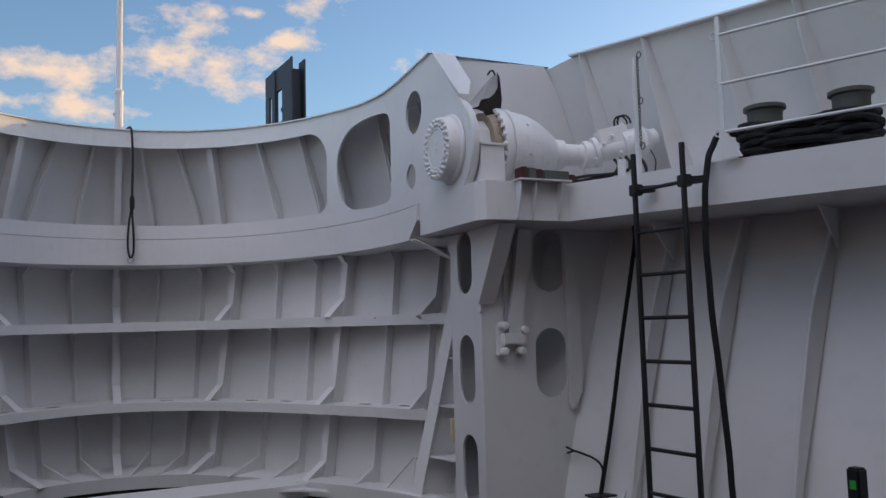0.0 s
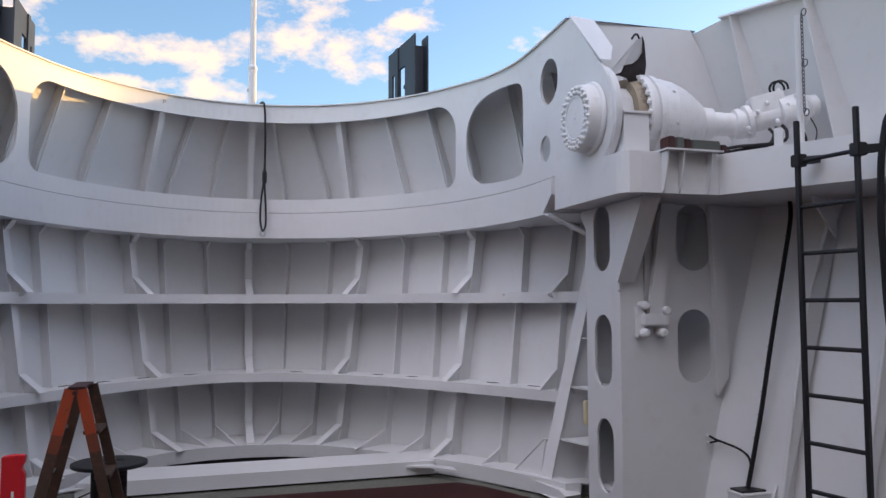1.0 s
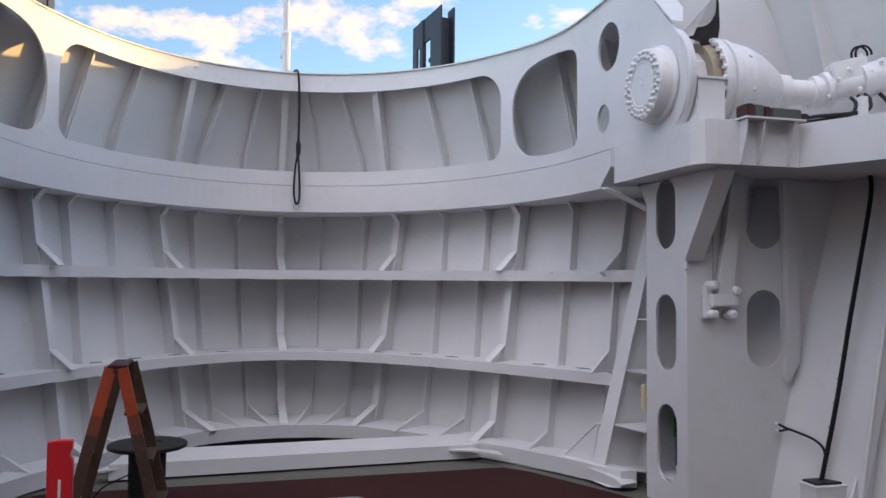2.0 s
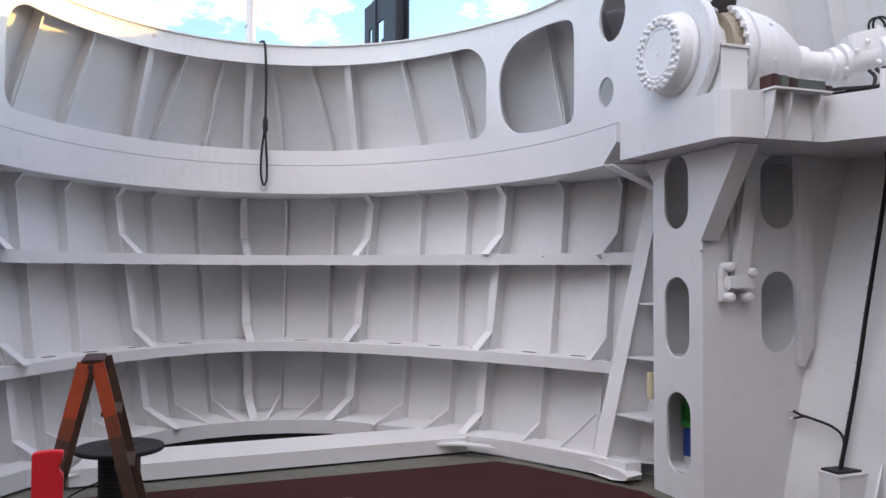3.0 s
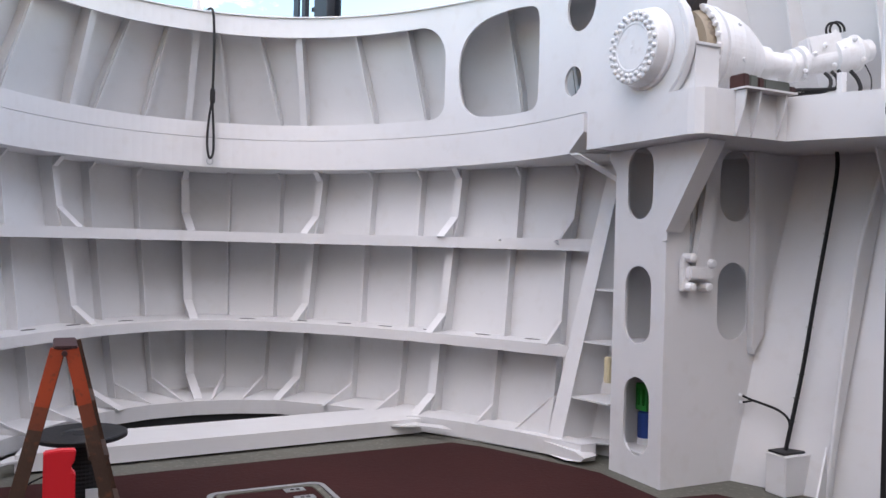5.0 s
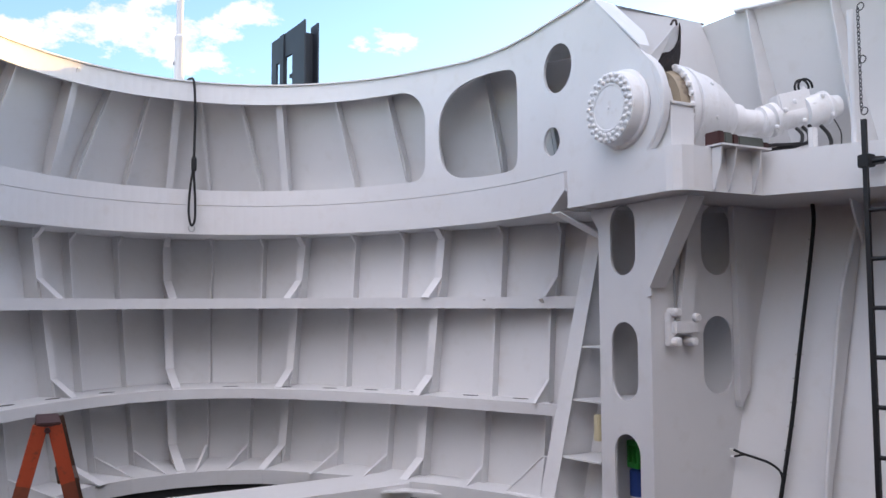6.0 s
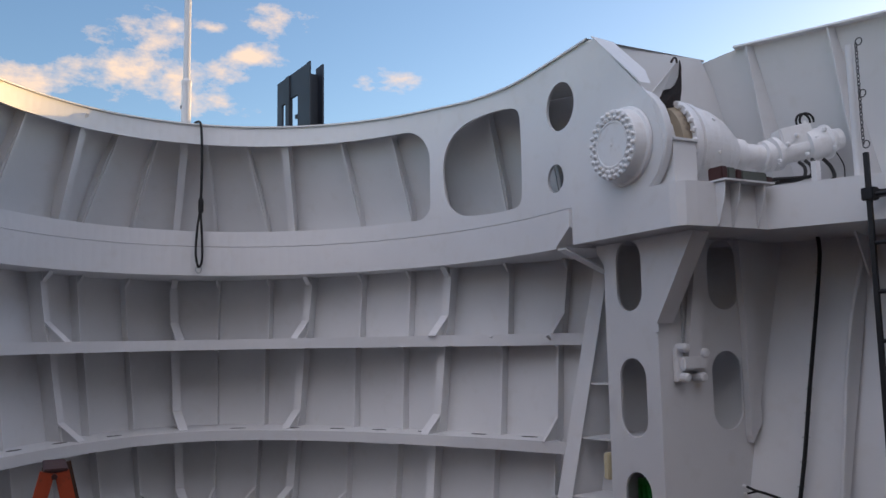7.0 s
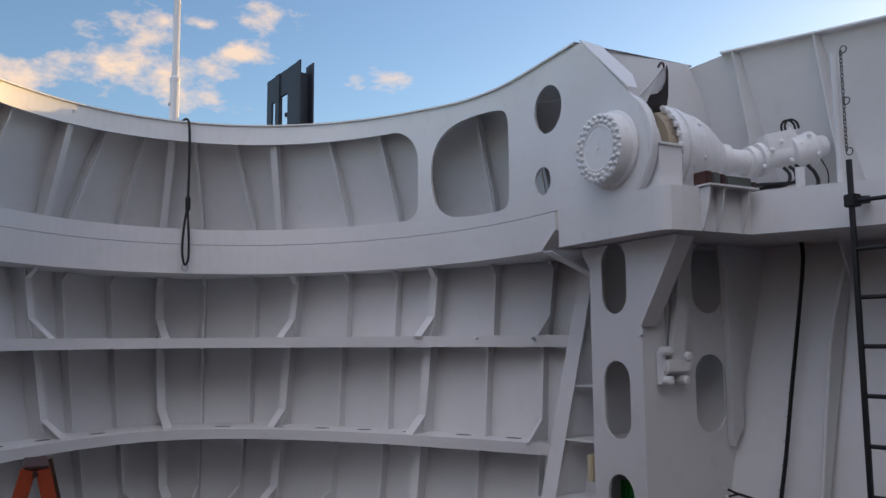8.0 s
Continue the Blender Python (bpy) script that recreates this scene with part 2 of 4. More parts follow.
def skin(levels, far, out=0.012, n=40):
    """Plating through the given heights, with thickness towards the outside."""
    bm = bmesh.new()
    grids = []
    for off in (0.0, -out):
        grid = []
        for z in levels:
            row = line_row(shell_line(z), far, n)
            grid.append([bm.verts.new((p.x + w.x * off, p.y + w.y * off, z)) for p, w in row])
        grids.append(grid)
    for g in grids:
        for r0, r1 in zip(g, g[1:]):
            for k in range(len(r0) - 1):
                bm.faces.new((r0[k], r0[k + 1], r1[k + 1], r1[k]))
    for r in (0, -1):
        for k in range(len(grids[0][r]) - 1):
            bm.faces.new((grids[0][r][k], grids[0][r][k + 1], grids[1][r][k + 1], grids[1][r][k]))
    return bm


def band(outer, inner, z0, z1):
    """A flat plate between two rows of points of equal length."""
    bm = bmesh.new()
    rows = [[bm.verts.new((p[0], p[1], z)) for p in row] for z in (z0, z1) for row in (outer, inner)]
    a, b, c, d = rows
    for k in range(len(a) - 1):
        for r0, r1 in ((a, b), (c, d), (a, c), (b, d)):
            bm.faces.new((r0[k], r0[k + 1], r1[k + 1], r1[k]))
    for k in (0, -1):
        bm.faces.new((a[k], b[k], d[k], c[k]))
    return bm


FAR = 13.2

# ---- water and quay far outside ----
bm = bmesh.new()
add_box(bm, (-900, -900, -3.4), (900, 900, -3.0))
tagged(part("water", bm, WATER), "dark harbour water around the ship", "water", kind="structure")

# ---- hull plating ----
wall_bow = tagged(part("wall_bow", skin([-0.6, 0.0, 0.3, 0.6, 0.91, 1.3, 1.78, 2.1, 2.5, 2.6], FAR), WHITE, smooth=True), "white painted flared bow plating with welded frames", "wall", kind="structure")

# ---- deck ----
bm = bmesh.new()
right = [on_shell(0.0, d, 1)[0] for d in (2.02, 2.45, 3.0, 3.8, 4.8, 6, 7.5, 9, 11, FAR - 0.1)]
left = [Vector((2 * MID - p.x, p.y, 0)) for p in right]
add_prism(bm, [(p.x, p.y, 0) for p in left[::-1]] + [(p.x, p.y, 0) for p in right], (0, 0, -0.03), (0, 0, 0))
floor = tagged(part("floor", bm, GREY), "grey painted steel deck with scuffs", "floor", kind="structure")
ring = [(1.62, -1.86), (1.80, -2.08), (2.14, -2.80), (2.27, -3.10), (2.27, -3.78), (2.72, -3.84), (3.6, -5.8), (4.1, -8.0), (4.5, -12.5)]
ring = [(2 * MID - x - 0.05, y - 0.08 if k == 0 else y) for k, (x, y) in enumerate(ring)][::-1] + ring
tagged(part("deck_paint", prism([(x, y, 0) for x, y in ring], (0, 0, 0.0), (0, 0, 0.005)), RED), "dark red non-slip paint field on the deck", "floor", kind="structure")
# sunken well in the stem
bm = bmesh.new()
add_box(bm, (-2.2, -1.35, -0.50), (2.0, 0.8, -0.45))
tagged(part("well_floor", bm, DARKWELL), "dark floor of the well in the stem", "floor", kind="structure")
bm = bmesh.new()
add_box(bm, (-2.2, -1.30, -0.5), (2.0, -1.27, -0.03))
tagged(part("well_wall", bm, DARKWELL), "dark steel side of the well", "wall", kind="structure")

# ---- unseen wall closing the stern end, added to cut low skylight on the bow ----
tagged(part("sky_block_aft", box((-9.0, -12.1, -3.2), (9.0, -11.8, 8.0)), PALE), "plain pale grey wall aft, unseen, added to block low skylight", "wall", kind="structure")

# ---- frames, stringers and ledge of the bow ----
# frame by frame: distance aft of the stem at the foot and the head in the three tiers, from the lowest up, and whether it is heavy
FRAMES = (((0.0, 0.0), (0.0, 0.0), (0.0, 0.0), True), ((0.07, 0.09), (0.10, 0.12), (0.125, 0.14), False), ((0.28, 0.35), (0.39, 0.45), (0.475, 0.51), False),
          ((0.56, 0.67), (0.69, 0.815), (0.84, 0.92), True), ((1.03, 1.15), (1.20, 1.32), (1.36, 1.43), False), ((1.50, 1.65), (1.69, 1.82), (1.87, 1.95), False),
          ((1.875, 2.04), (2.07, 2.27), (2.285, 2.395), True), ((2.43, 2.60), (2.65, 2.83), (2.88, 2.97), False), ((2.99, 3.15), (3.17, 3.35), (3.38, 3.50), False))
FOOT_LOW = (0.50, 0.62, 0.50, 0.40, 0.48, 0.42, 0.30, 0.30, 0.0)
EDGE_LOW, EDGE_HIGH = (0.28, 1.357, 0.14, 0.0), (0.50, 1.447, 0.14, 0.0)
LEDGE, S_LOW, S_HIGH, RING_LOW = 0.13, 0.885, 1.783, 2.453


def sides(d):
    return (1,) if d == 0 else (1, -1)


def frame_rib(z0, z1, ends, side, depth, flange, owner, foot=0.0, rise=0.18, head=0.0, thick=0.012, deep=None):
    """One welded frame on the plating between two heights, with a face bar and with a bracket at its foot or head."""
    deep = depth if deep is None else deep
    d0, d1 = ends
    w0 = Vector((0, -1, 0)) if d0 == 0 else on_shell((z0 + z1) / 2, (d0 + d1) / 2, side)[1]
    along = Vector((-w0.y, w0.x, 0))
    shares = (0.0, 0.33, 0.66, 1.0)
    outer = [on_shell(z0 + k * (z1 - z0), d0 + k * (d1 - d0), side)[0] for k in shares]
    inner = [p + w0 * (deep + (depth - deep) * k) for k, p in zip(shares, outer)]
    loop = outer + inner[::-1]
    rib = part("frame_rib", prism(loop, along * -thick / 2, along * thick / 2), WHITE, owner)
    lo, hi = inner[0], inner[-1]
    up = (hi - lo).normalized()
    if flange:
        step = 0.10 * up
        w = flange / 2
        taper = [lo + along * -w * 0.4, lo + along * w * 0.4, lo + step + along * w, hi - step + along * w, hi + along * w * 0.4, hi - along * w * 0.4, hi - step - along * w, lo + step - along * w]
        part("face_bar", prism(taper, w0 * 0.0, w0 * 0.012), WHITE, rib)
    else:
        part("bulb_edge", bar(lo, hi, 0.022, 0.020, along), WHITE, rib)
    if foot:
        a = lo - w0 * 0.01
        tri = [a, a + w0 * foot, a + up * rise]
        part("bracket", prism(tri, along * -0.006, along * 0.006), WHITE, rib)
        part("bracket_edge", bar(tri[1], tri[2], 0.085 if flange else 0.026, 0.012, along), WHITE, rib)
    if head:
        a = hi - w0 * 0.01
        tri = [a, a + w0 * head, a - up * min(head, 0.11)]
        part("head_bracket", prism(tri, along * -0.006, along * 0.006), WHITE, rib)
        part("head_edge", bar(tri[1], tri[2], 0.06 if flange else 0.024, 0.010, along), WHITE, rib)
    return rib


for k, (*tiers, heavy) in enumerate(FRAMES):
    for tier, (z0, z1) in enumerate(((LEDGE, S_LOW - 0.012), (S_LOW, S_HIGH - 0.012), (S_HIGH, RING_LOW))):
        for side in sides(k):
            if heavy:
                foot = FOOT_LOW[k] if tier == 0 else (0.40 if k == 0 else 0.22)
                frame_rib(z0, z1, tiers[tier], side, 0.17, 0.085, wall_bow, foot=foot, rise=0.21 if tier == 2 else 0.18, head=0.12 if tier else 0.08)
            else:
                frame_rib(z0, z1, tiers[tier], side, 0.10, 0, wall_bow, foot=FOOT_LOW[k] if tier == 0 else (0.24 if k == 8 else 0.0), rise=0.15 if tier == 0 else 0.19, head=0.22 if tier == 1 else 0.10)
# slanted brackets between the stringers and the deep frame
for lo, hi in (((2.09, -2.18, 0.15), (2.27, -2.47, 0.475)),):
    for side in (1, -1):
        a, c = [Vector((x if side > 0 else 2 * MID - x, y, z)) for x, y, z in (lo, hi)]
        if a.z < 0.5:
            d = Vector((c.x - side * 0.05, c.y, 0.15))
            part("bracket_plate", prism([a, c, d], (0, 0, 0), (-side * 0.010, 0, 0)), WHITE, wall_bow)
        part("slant_bracket", bar(a, c, 0.055, 0.012, (side * 0.8, -0.5, 0)), WHITE, wall_bow)


def stringer(name, z, edge, flange, far):
    n = 34
    out = [p for p, w in line_row(shell_line(z), far + 0.25, n)]
    inn = [p for p, w in line_row(edge, far, n, MID)]
    s = part(name, band(out, inn, z - 0.012, z), WHITE, wall_bow)
    face_in = [p + w * 0.012 for p, w in line_row(edge, far, n, MID)]
    part("face_bar", band(inn, face_in, z - flange, z + 0.004), WHITE, s)
    return s


low = stringer("stringer", S_LOW, EDGE_LOW, 0.092, 2.76)
high = stringer("stringer", S_HIGH, EDGE_HIGH, 0.100, 2.94)
# drain slots along the plating on the lower stringer: dark discs, openings' shade as colour
for d in (0.12, 0.40, 0.72, 1.06, 1.45, 1.92, 2.35):
    for side in (1, -1):
        p, w = on_line(EDGE_LOW, d, side, MID)
        t = Vector((-w.y, w.x, 0))
        c = p - w * 0.24
        loop = [(c + t * 0.080 * math.cos(a) - w * 0.032 * math.sin(a)) for a in (2 * math.pi * k / 14 for k in range(14))]
        part("drain_slot", prism([(q.x, q.y, S_LOW) for q in loop], (0, 0, 0), (0, 0, 0.002)), DARKWELL, low, "drain slot, its shaded opening drawn as a dark disc")

# ledge round the well and its rim
n = 34
outer = [p for p, w in line_row(shell_line(LEDGE), 3.75, n)]
inner = []
for p in outer:
    x = max(-2.62, min(2.20, p.x * 0.93))
    a = abs(x - MID)
    y = float(np.interp(a, (0, 0.4, 0.77, 1.1, 1.5, 1.8, 2.45), (-0.01, -0.06, -0.21, -0.52, -0.95, -1.40, -2.50)))
    inner.append(Vector((x, y, 0)))
ledge = part("ledge", band(outer, inner, LEDGE - 0.014, LEDGE), WHITE, wall_bow)
rim_in = [p + Vector((0, -0.015, 0)) for p in inner]
mids = [k for k, p in enumerate(inner) if abs(p.x - MID) < 1.50]
k0, k1 = mids[0], mids[-1] + 1
part("rim", band(inner[k0:k1], rim_in[k0:k1], 0.0, LEDGE + 0.004), WHITE, ledge)
part("side_rim", band(inner[:k0 + 1], rim_in[:k0 + 1], 0.004, LEDGE + 0.002), WHITE, ledge)
part("side_rim", band(inner[k1 - 1:], rim_in[k1 - 1:], 0.004, LEDGE + 0.002), WHITE, ledge)
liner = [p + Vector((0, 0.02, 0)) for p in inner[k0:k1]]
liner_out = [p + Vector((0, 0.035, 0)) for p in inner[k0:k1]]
part("well_liner", band(liner_out, liner, -0.45, 0.09), DARKWELL, ledge, "dark well lining")

# transverse beam and the side coamings
coaming = thing("coaming", "white steel coaming beam across the deck in front of the stem well", "coaming", kind="structure")
part("beam", prism([(-1.72, -1.66, 0.02), (1.50, -1.50, 0.02), (1.42, -0.95, 0.02), (-1.62, -1.09, 0.02)], (0, 0, 0), (0, 0, 0.126)), WHITE, coaming)
for side in (1, -1):
    def m(x):
        return x if side > 0 else 2 * MID - x
    pts = [(1.40, -1.40), (1.53, -1.48), (1.78, -1.82), (2.12, -2.46), (2.28, -2.84), (2.42, -2.84), (2.30, -2.30), (1.95, -1.60), (1.60, -1.10)]
    if side < 0:
        pts = [(x - 0.02, y - 0.10) for x, y in pts]
    part("side_coaming", prism([(m(x), y, 0.02) for x, y in pts], (0, 0, 0), (0, 0, 0.135)), WHITE, coaming)
    dx, dy = (1.42, -1.57) if side > 0 else (-1.74, -1.64)
    reach = 1.0 if side > 0 else 0.45
    lip = [(dx - 0.22 * side, dy + 0.04), (dx, dy - 0.06), (dx + 0.20 * side * reach, dy - 0.30 * reach), (dx + 0.20 * side * reach, dy - 0.12 * reach), (dx, dy + 0.10)]
    part("corner_lip", prism([(x, y, 0.10) for x, y in lip], (0, 0, 0), (0, 0, 0.015)), WHITE, coaming)

# ---- deep frame between the stringers and the hinge column ----
for side in (1, -1):
    def m(x):
        return x if side > 0 else 2 * MID - x
    deep = thing("deep_frame", "white sloping deep frame with a flat face bar", "frame", group="deep frames", kind="structure")
    lean = [(m(2.20), -2.55, 0.03), (m(2.78), -2.52, 2.33)]
    hull = [on_shell(z, shell_line(z)[0] + 2.55, side)[0] for z in (0.0, 0.9, 1.8, 2.4)]
    part("web_plate", prism([Vector(lean[0])] + hull + [Vector(lean[1])], (0, -0.006, 0), (0, 0.006, 0)), WHITE, deep)
    part("face_bar", bar(lean[0], lean[1], 0.14, 0.016, (0.35 * side, -1, 0)), WHITE, deep)
    face = [(m(2.14), -2.52, 0.03), (m(2.19), -2.78, 0.022), (m(2.235), -2.90, 0.04), (m(2.245), -2.93, 0.07), (m(2.22), -2.84, 0.105), (m(2.14), -2.52, 0.125)]
    part("foot", prism(face, (0, 0, 0), (side * 0.16, 0.05, 0)), WHITE, deep)
    for z, r in ((1.36, 0.16), (0.93, 0.22), (0.48, 0.30)):
        x = 2.20 + 0.252 * z
        pts = [(m(x + 0.02), -2.60), (m(x + 0.10), -2.98), (m(x + 0.75), -2.98), (m(x + 0.75), -2.55)]
        part("shelf_bracket", prism([(px, py, z) for px, py in pts], (0, 0, 0), (0, 0, 0.014)), WHITE, deep)

# ---- fixed ring coaming and visor ----
WEB = (2.37, -2.60, 3.13, 0.98, 1.07)
WEB_MID = -0.215


def web_table():
    a, yc, b, m, q = WEB
    pts = []
    for k in range(-200, 201):
        th = math.pi / 2 * k / 200
        pts.append((WEB_MID + a * math.copysign(abs(math.sin(th)) ** m, th), yc + b * abs(math.cos(th)) ** q))
    pts = [(pts[0][0], -6.0)] + pts + [(pts[-1][0], -6.0)]
    arc = [0.0]
    for p, q2 in zip(pts, pts[1:]):
        arc.append(arc[-1] + math.hypot(q2[0] - p[0], q2[1] - p[1]))
    half = arc[-1] / 2
    return [s - half for s in arc], [p[0] for p in pts], [p[1] for p in pts]


ARC, WEBX, WEBY = web_table()


def web_place(s, z, depth):
    """A point of the ring web at arc length s from the stem, depth metres outboard."""
    x, y = float(np.interp(s, ARC, WEBX)), float(np.interp(s, ARC, WEBY))
    x2, y2 = float(np.interp(s + 0.01, ARC, WEBX)), float(np.interp(s + 0.01, ARC, WEBY))
    t = Vector((x2 - x, y2 - y, 0)).normalized()
    return Vector((x - t.y * depth, y + t.x * depth, z))


def arc_at(y):
    """Arc length on the starboard side at a given y."""
    half = len(ARC) // 2
    ys, ss = WEBY[half:][::-1], ARC[half:][::-1]
    return float(np.interp(y, ys, ss))


END = arc_at(-2.99)
ring_coaming = thing("ring_coaming", "white curved fixed coaming under the bow visor", "coaming", kind="structure")
low_loop = [(-END, 2.60), (-arc_at(-2.83), RING_LOW), (arc_at(-2.83), RING_LOW), (END, 2.60), (END, 2.752), (-END, 2.752)]
part("face_plate", plate(low_loop, [], 0.014, web_place, 0.10), WHITE, ring_coaming)
n = 30
rows_in, rows_out = [], []
for k in range(2 * n + 1):
    s = (k / n - 1) * arc_at(-2.83)
    p = web_place(s, 0, 0.014)
    rows_in.append(p)
    side = 1 if s >= 0 else -1
    d = max(0.0, (abs(s) / arc_at(-2.83))) ** 2 * 4.5
    rows_out.append(on_line(shell_line(2.47), d, side)[0])
part("bottom_plate", band(rows_out, rows_in, RING_LOW + 0.004, RING_LOW + 0.016), WHITE, ring_coaming)
for side in (1, -1):
    def m(x):
        return x if side > 0 else 2 * WEB_MID - x
    part("end_gusset", prism([(m(2.11), -2.80, 2.455), (m(2.11), -2.99, 2.60), (m(2.11), -2.99, 2.74), (m(2.35), -2.99, 2.74), (m(2.42), -2.99, 2.52), (m(2.42), -2.80, 2.455)], (0, -0.012, 0), (0, 0, 0)), WHITE, ring_coaming)
    part("corner_strut", bar((m(2.13), -2.86, 2.44), (m(2.50), -2.98, 2.24), 0.10, 0.012, (0, 1, 0)), WHITE, ring_coaming)

HY, HZ = -3.65, 3.092
visor = thing("bow_visor", "white painted steel bow visor with lightening holes and hinged ends", "bow visor")
PEAK = 4.03


def cheek(sign):
    """Upper outline of the visor web on one side, from the stem to the hinge and back along the seam."""
    pts = [(arc_at(-1.2), 3.985), (arc_at(-1.7), 3.955), (arc_at(-2.15), 3.955), (arc_at(-2.5), 3.975), (arc_at(-3.22), 4.015), (arc_at(-3.34), 3.995), (arc_at(-3.93), 3.38), (arc_at(-4.01), 3.15)]
    pts += [(arc_at(HY - 0.40 * math.cos(a)), HZ + 0.40 * math.sin(a)) for a in (radians(-18), radians(-38), radians(-58))]
    pts += [(arc_at(-3.70), 2.757)]
    return [(sign * s, z) for s, z in pts]


loop = [(-arc_at(0.0), 4.03), (0, 4.045), (arc_at(0.0), 4.03)] + cheek(1) + cheek(-1)[::-1]
E1 = arc_at(-1.11)
slot = []
for sg in (1, -1):
    pts = [(0.0, 2.915)] if sg > 0 else [(0.0, 3.845)]
    s1 = E1
    corner = []
    for k in range(9):
        a = radians(-90 + 10.0 * k)
        corner.append((s1 - 0.16 + 0.16 * math.cos(a), 3.075 + 0.16 * math.sin(a)))
    for k in range(9):
        a = radians(80.0 * k / 8 + 5)
        corner.append((s1 - 0.34 + 0.34 * math.cos(a), 3.485 + 0.34 * math.sin(a)))
    slot += pts + ([(sg * s, z) for s, z in corner] if sg > 0 else [(sg * s, z) for s, z in corner][::-1])


def big_hole(sign):
    s0, s1 = 2.97, 4.02
    pts = [(s0 + 0.30, 2.875), (s1 - 0.12, 2.86), (s1 - 0.01, 2.90), (s1, 3.06), (s1, 3.56), (s1 - 0.02, 3.72), (s1 - 0.14, 3.775), (s0 + 0.60, 3.80), (s0 + 0.30, 3.775), (s0 + 0.11, 3.68), (s0 - 0.005, 3.50), (s0 - 0.01, 3.25), (s0 + 0.03, 3.05), (s0 + 0.13, 2.94)]
    for _ in range(2):
        pts = [q for (a0, z0), (a1, z1) in zip(pts, pts[1:] + pts[:1]) for q in ((0.75 * a0 + 0.25 * a1, 0.75 * z0 + 0.25 * z1), (0.25 * a0 + 0.75 * a1, 0.25 * z0 + 0.75 * z1))]
    return [(sign * a, z) for a, z in pts]


def disc_hole(y, z, r, sign):
    return [(sign * arc_at(y + r * math.cos(a)), z + 1.04 * r * math.sin(a)) for a in (2 * math.pi * k / 28 for k in range(28))]


holes = [slot] + [f for sg in (1, -1) for f in (big_hole(sg), disc_hole(-2.865, 3.597, 0.190, sg), disc_hole(-2.775, 3.022, 0.112, sg))]
part("web_plate", plate(loop, holes, 0.022, web_place, 0.09), WHITE, visor)
# top plate with its rounded lip
tops_in, tops_out = [], []
for k in range(2 * n + 1):
    s = (k / n - 1) * arc_at(-1.3)
    p = web_place(s, 0, -0.02)
    tops_in.append(p)
    side = 1 if s >= 0 else -1
    tops_out.append(on_line(shell_line(4.03), (abs(s) / arc_at(-1.3)) ** 2 * 2.0, side)[0])


def lipped(rows_a, rows_b, z_of, name):
    bm = bmesh.new()
    a = [bm.verts.new((p.x, p.y, z_of(p))) for p in rows_a]
    b = [bm.verts.new((p.x, p.y, z_of(p))) for p in rows_b]
    c = [bm.verts.new((p.x, p.y, z_of(p) + 0.014)) for p in rows_a]
    d = [bm.verts.new((p.x, p.y, z_of(p) + 0.014)) for p in rows_b]
    for k in range(len(a) - 1):
        for r0, r1 in ((a, b), (c, d), (a, c), (b, d)):
            bm.faces.new((r0[k], r0[k + 1], r1[k + 1], r1[k]))
    return part(name, bm, WHITE, visor)


def top_z(p):
    return float(np.interp(p.y, (-3.3, -2.5, -2.15, -1.7, -1.2, 0.0, 0.5, 2.0), (4.015, 3.975, 3.955, 3.955, 3.985, 4.03, 4.045, 4.045)))


lipped(tops_in, tops_out, top_z, "top_plate")
for side in (1, -1):
    ra, rb = [], []
    for k in range(12):
        y = -1.28 - k * (3.26 - 1.28) / 11
        p = web_place(arc_at(y) * side, 0, -0.02)
        ra.append(p)
        rb.append(on_line(shell_line(4.0), shell_line(4.0)[0] - y - 0.0, side)[0])
    lipped(ra, rb, top_z, "top_plate")


def visor_skin():
    bm = bmesh.new()
    grids = []
    for off in (0.0, -0.012):
        grid = []
        for z in (2.60, 2.75, 2.9, 3.2, 3.6, 4.03):
            line = shell_line(z)
            row = line_row(line, line[0] + 3.24, 40)
            grid.append([bm.verts.new((p.x + w.x * off, p.y + w.y * off, z)) for p, w in row])
        grids.append(grid)
    for g in grids:
        for r0, r1 in zip(g, g[1:]):
            for k in range(len(r0) - 1):
                bm.faces.new((r0[k], r0[k + 1], r1[k + 1], r1[k]))
    return bm


part("shell_plate", visor_skin(), WHITE, visor, smooth=True)
for k, (d0, d1, heavy) in enumerate(((0.0, 0.0, True), (0.11, 0.03, False), (0.45, 0.18, False), (0.64, 0.45, True), (1.30, 0.87, False), (1.81, 1.33, False), (2.15, 1.68, True), (2.74, 2.26, False), (3.25, 2.75, False))):
    for side in sides(k):
        frame_rib(2.80, 3.98, (d0, d1), side, 0.16 if heavy else 0.10, 0.075 if heavy else 0, visor, deep=0.12 if heavy else 0.10)
# inner floor of the visor
part("floor_plate", band([p + Vector((0, 0, 0)) for p in rows_out], rows_in, 2.78, 2.792), WHITE, visor)
# end plates behind the cheeks, seen above the hinge
for side in (1, -1):
    def m(x):
        return x if side > 0 else 2 * WEB_MID - x
    rim_side = [Vector((on_shell(z, shell_line(z)[0] + 3.262, side)[0].x, -3.262, z)) for z in (2.80, 3.1, 3.5, 3.8, 4.02)]
    rim_side[-1].x -= side * 0.05
    part("end_plate", prism([Vector((m(2.182), -3.22, 2.80))] + rim_side + [Vector((m(2.182), -3.22, 4.01))], (0, -0.012, 0), (0, 0, 0)), WHITE, visor)
    part("slant_plate", prism([(m(2.15), -3.31, 4.018), (m(2.15), -3.84, 3.50), (m(2.24), -3.84, 3.50), (m(2.34), -3.68, 3.66), (m(2.38), -3.29, 4.01)], (0, 0, 0), (0, 0, 0.012)), WHITE, visor)


# ---- hinges ----


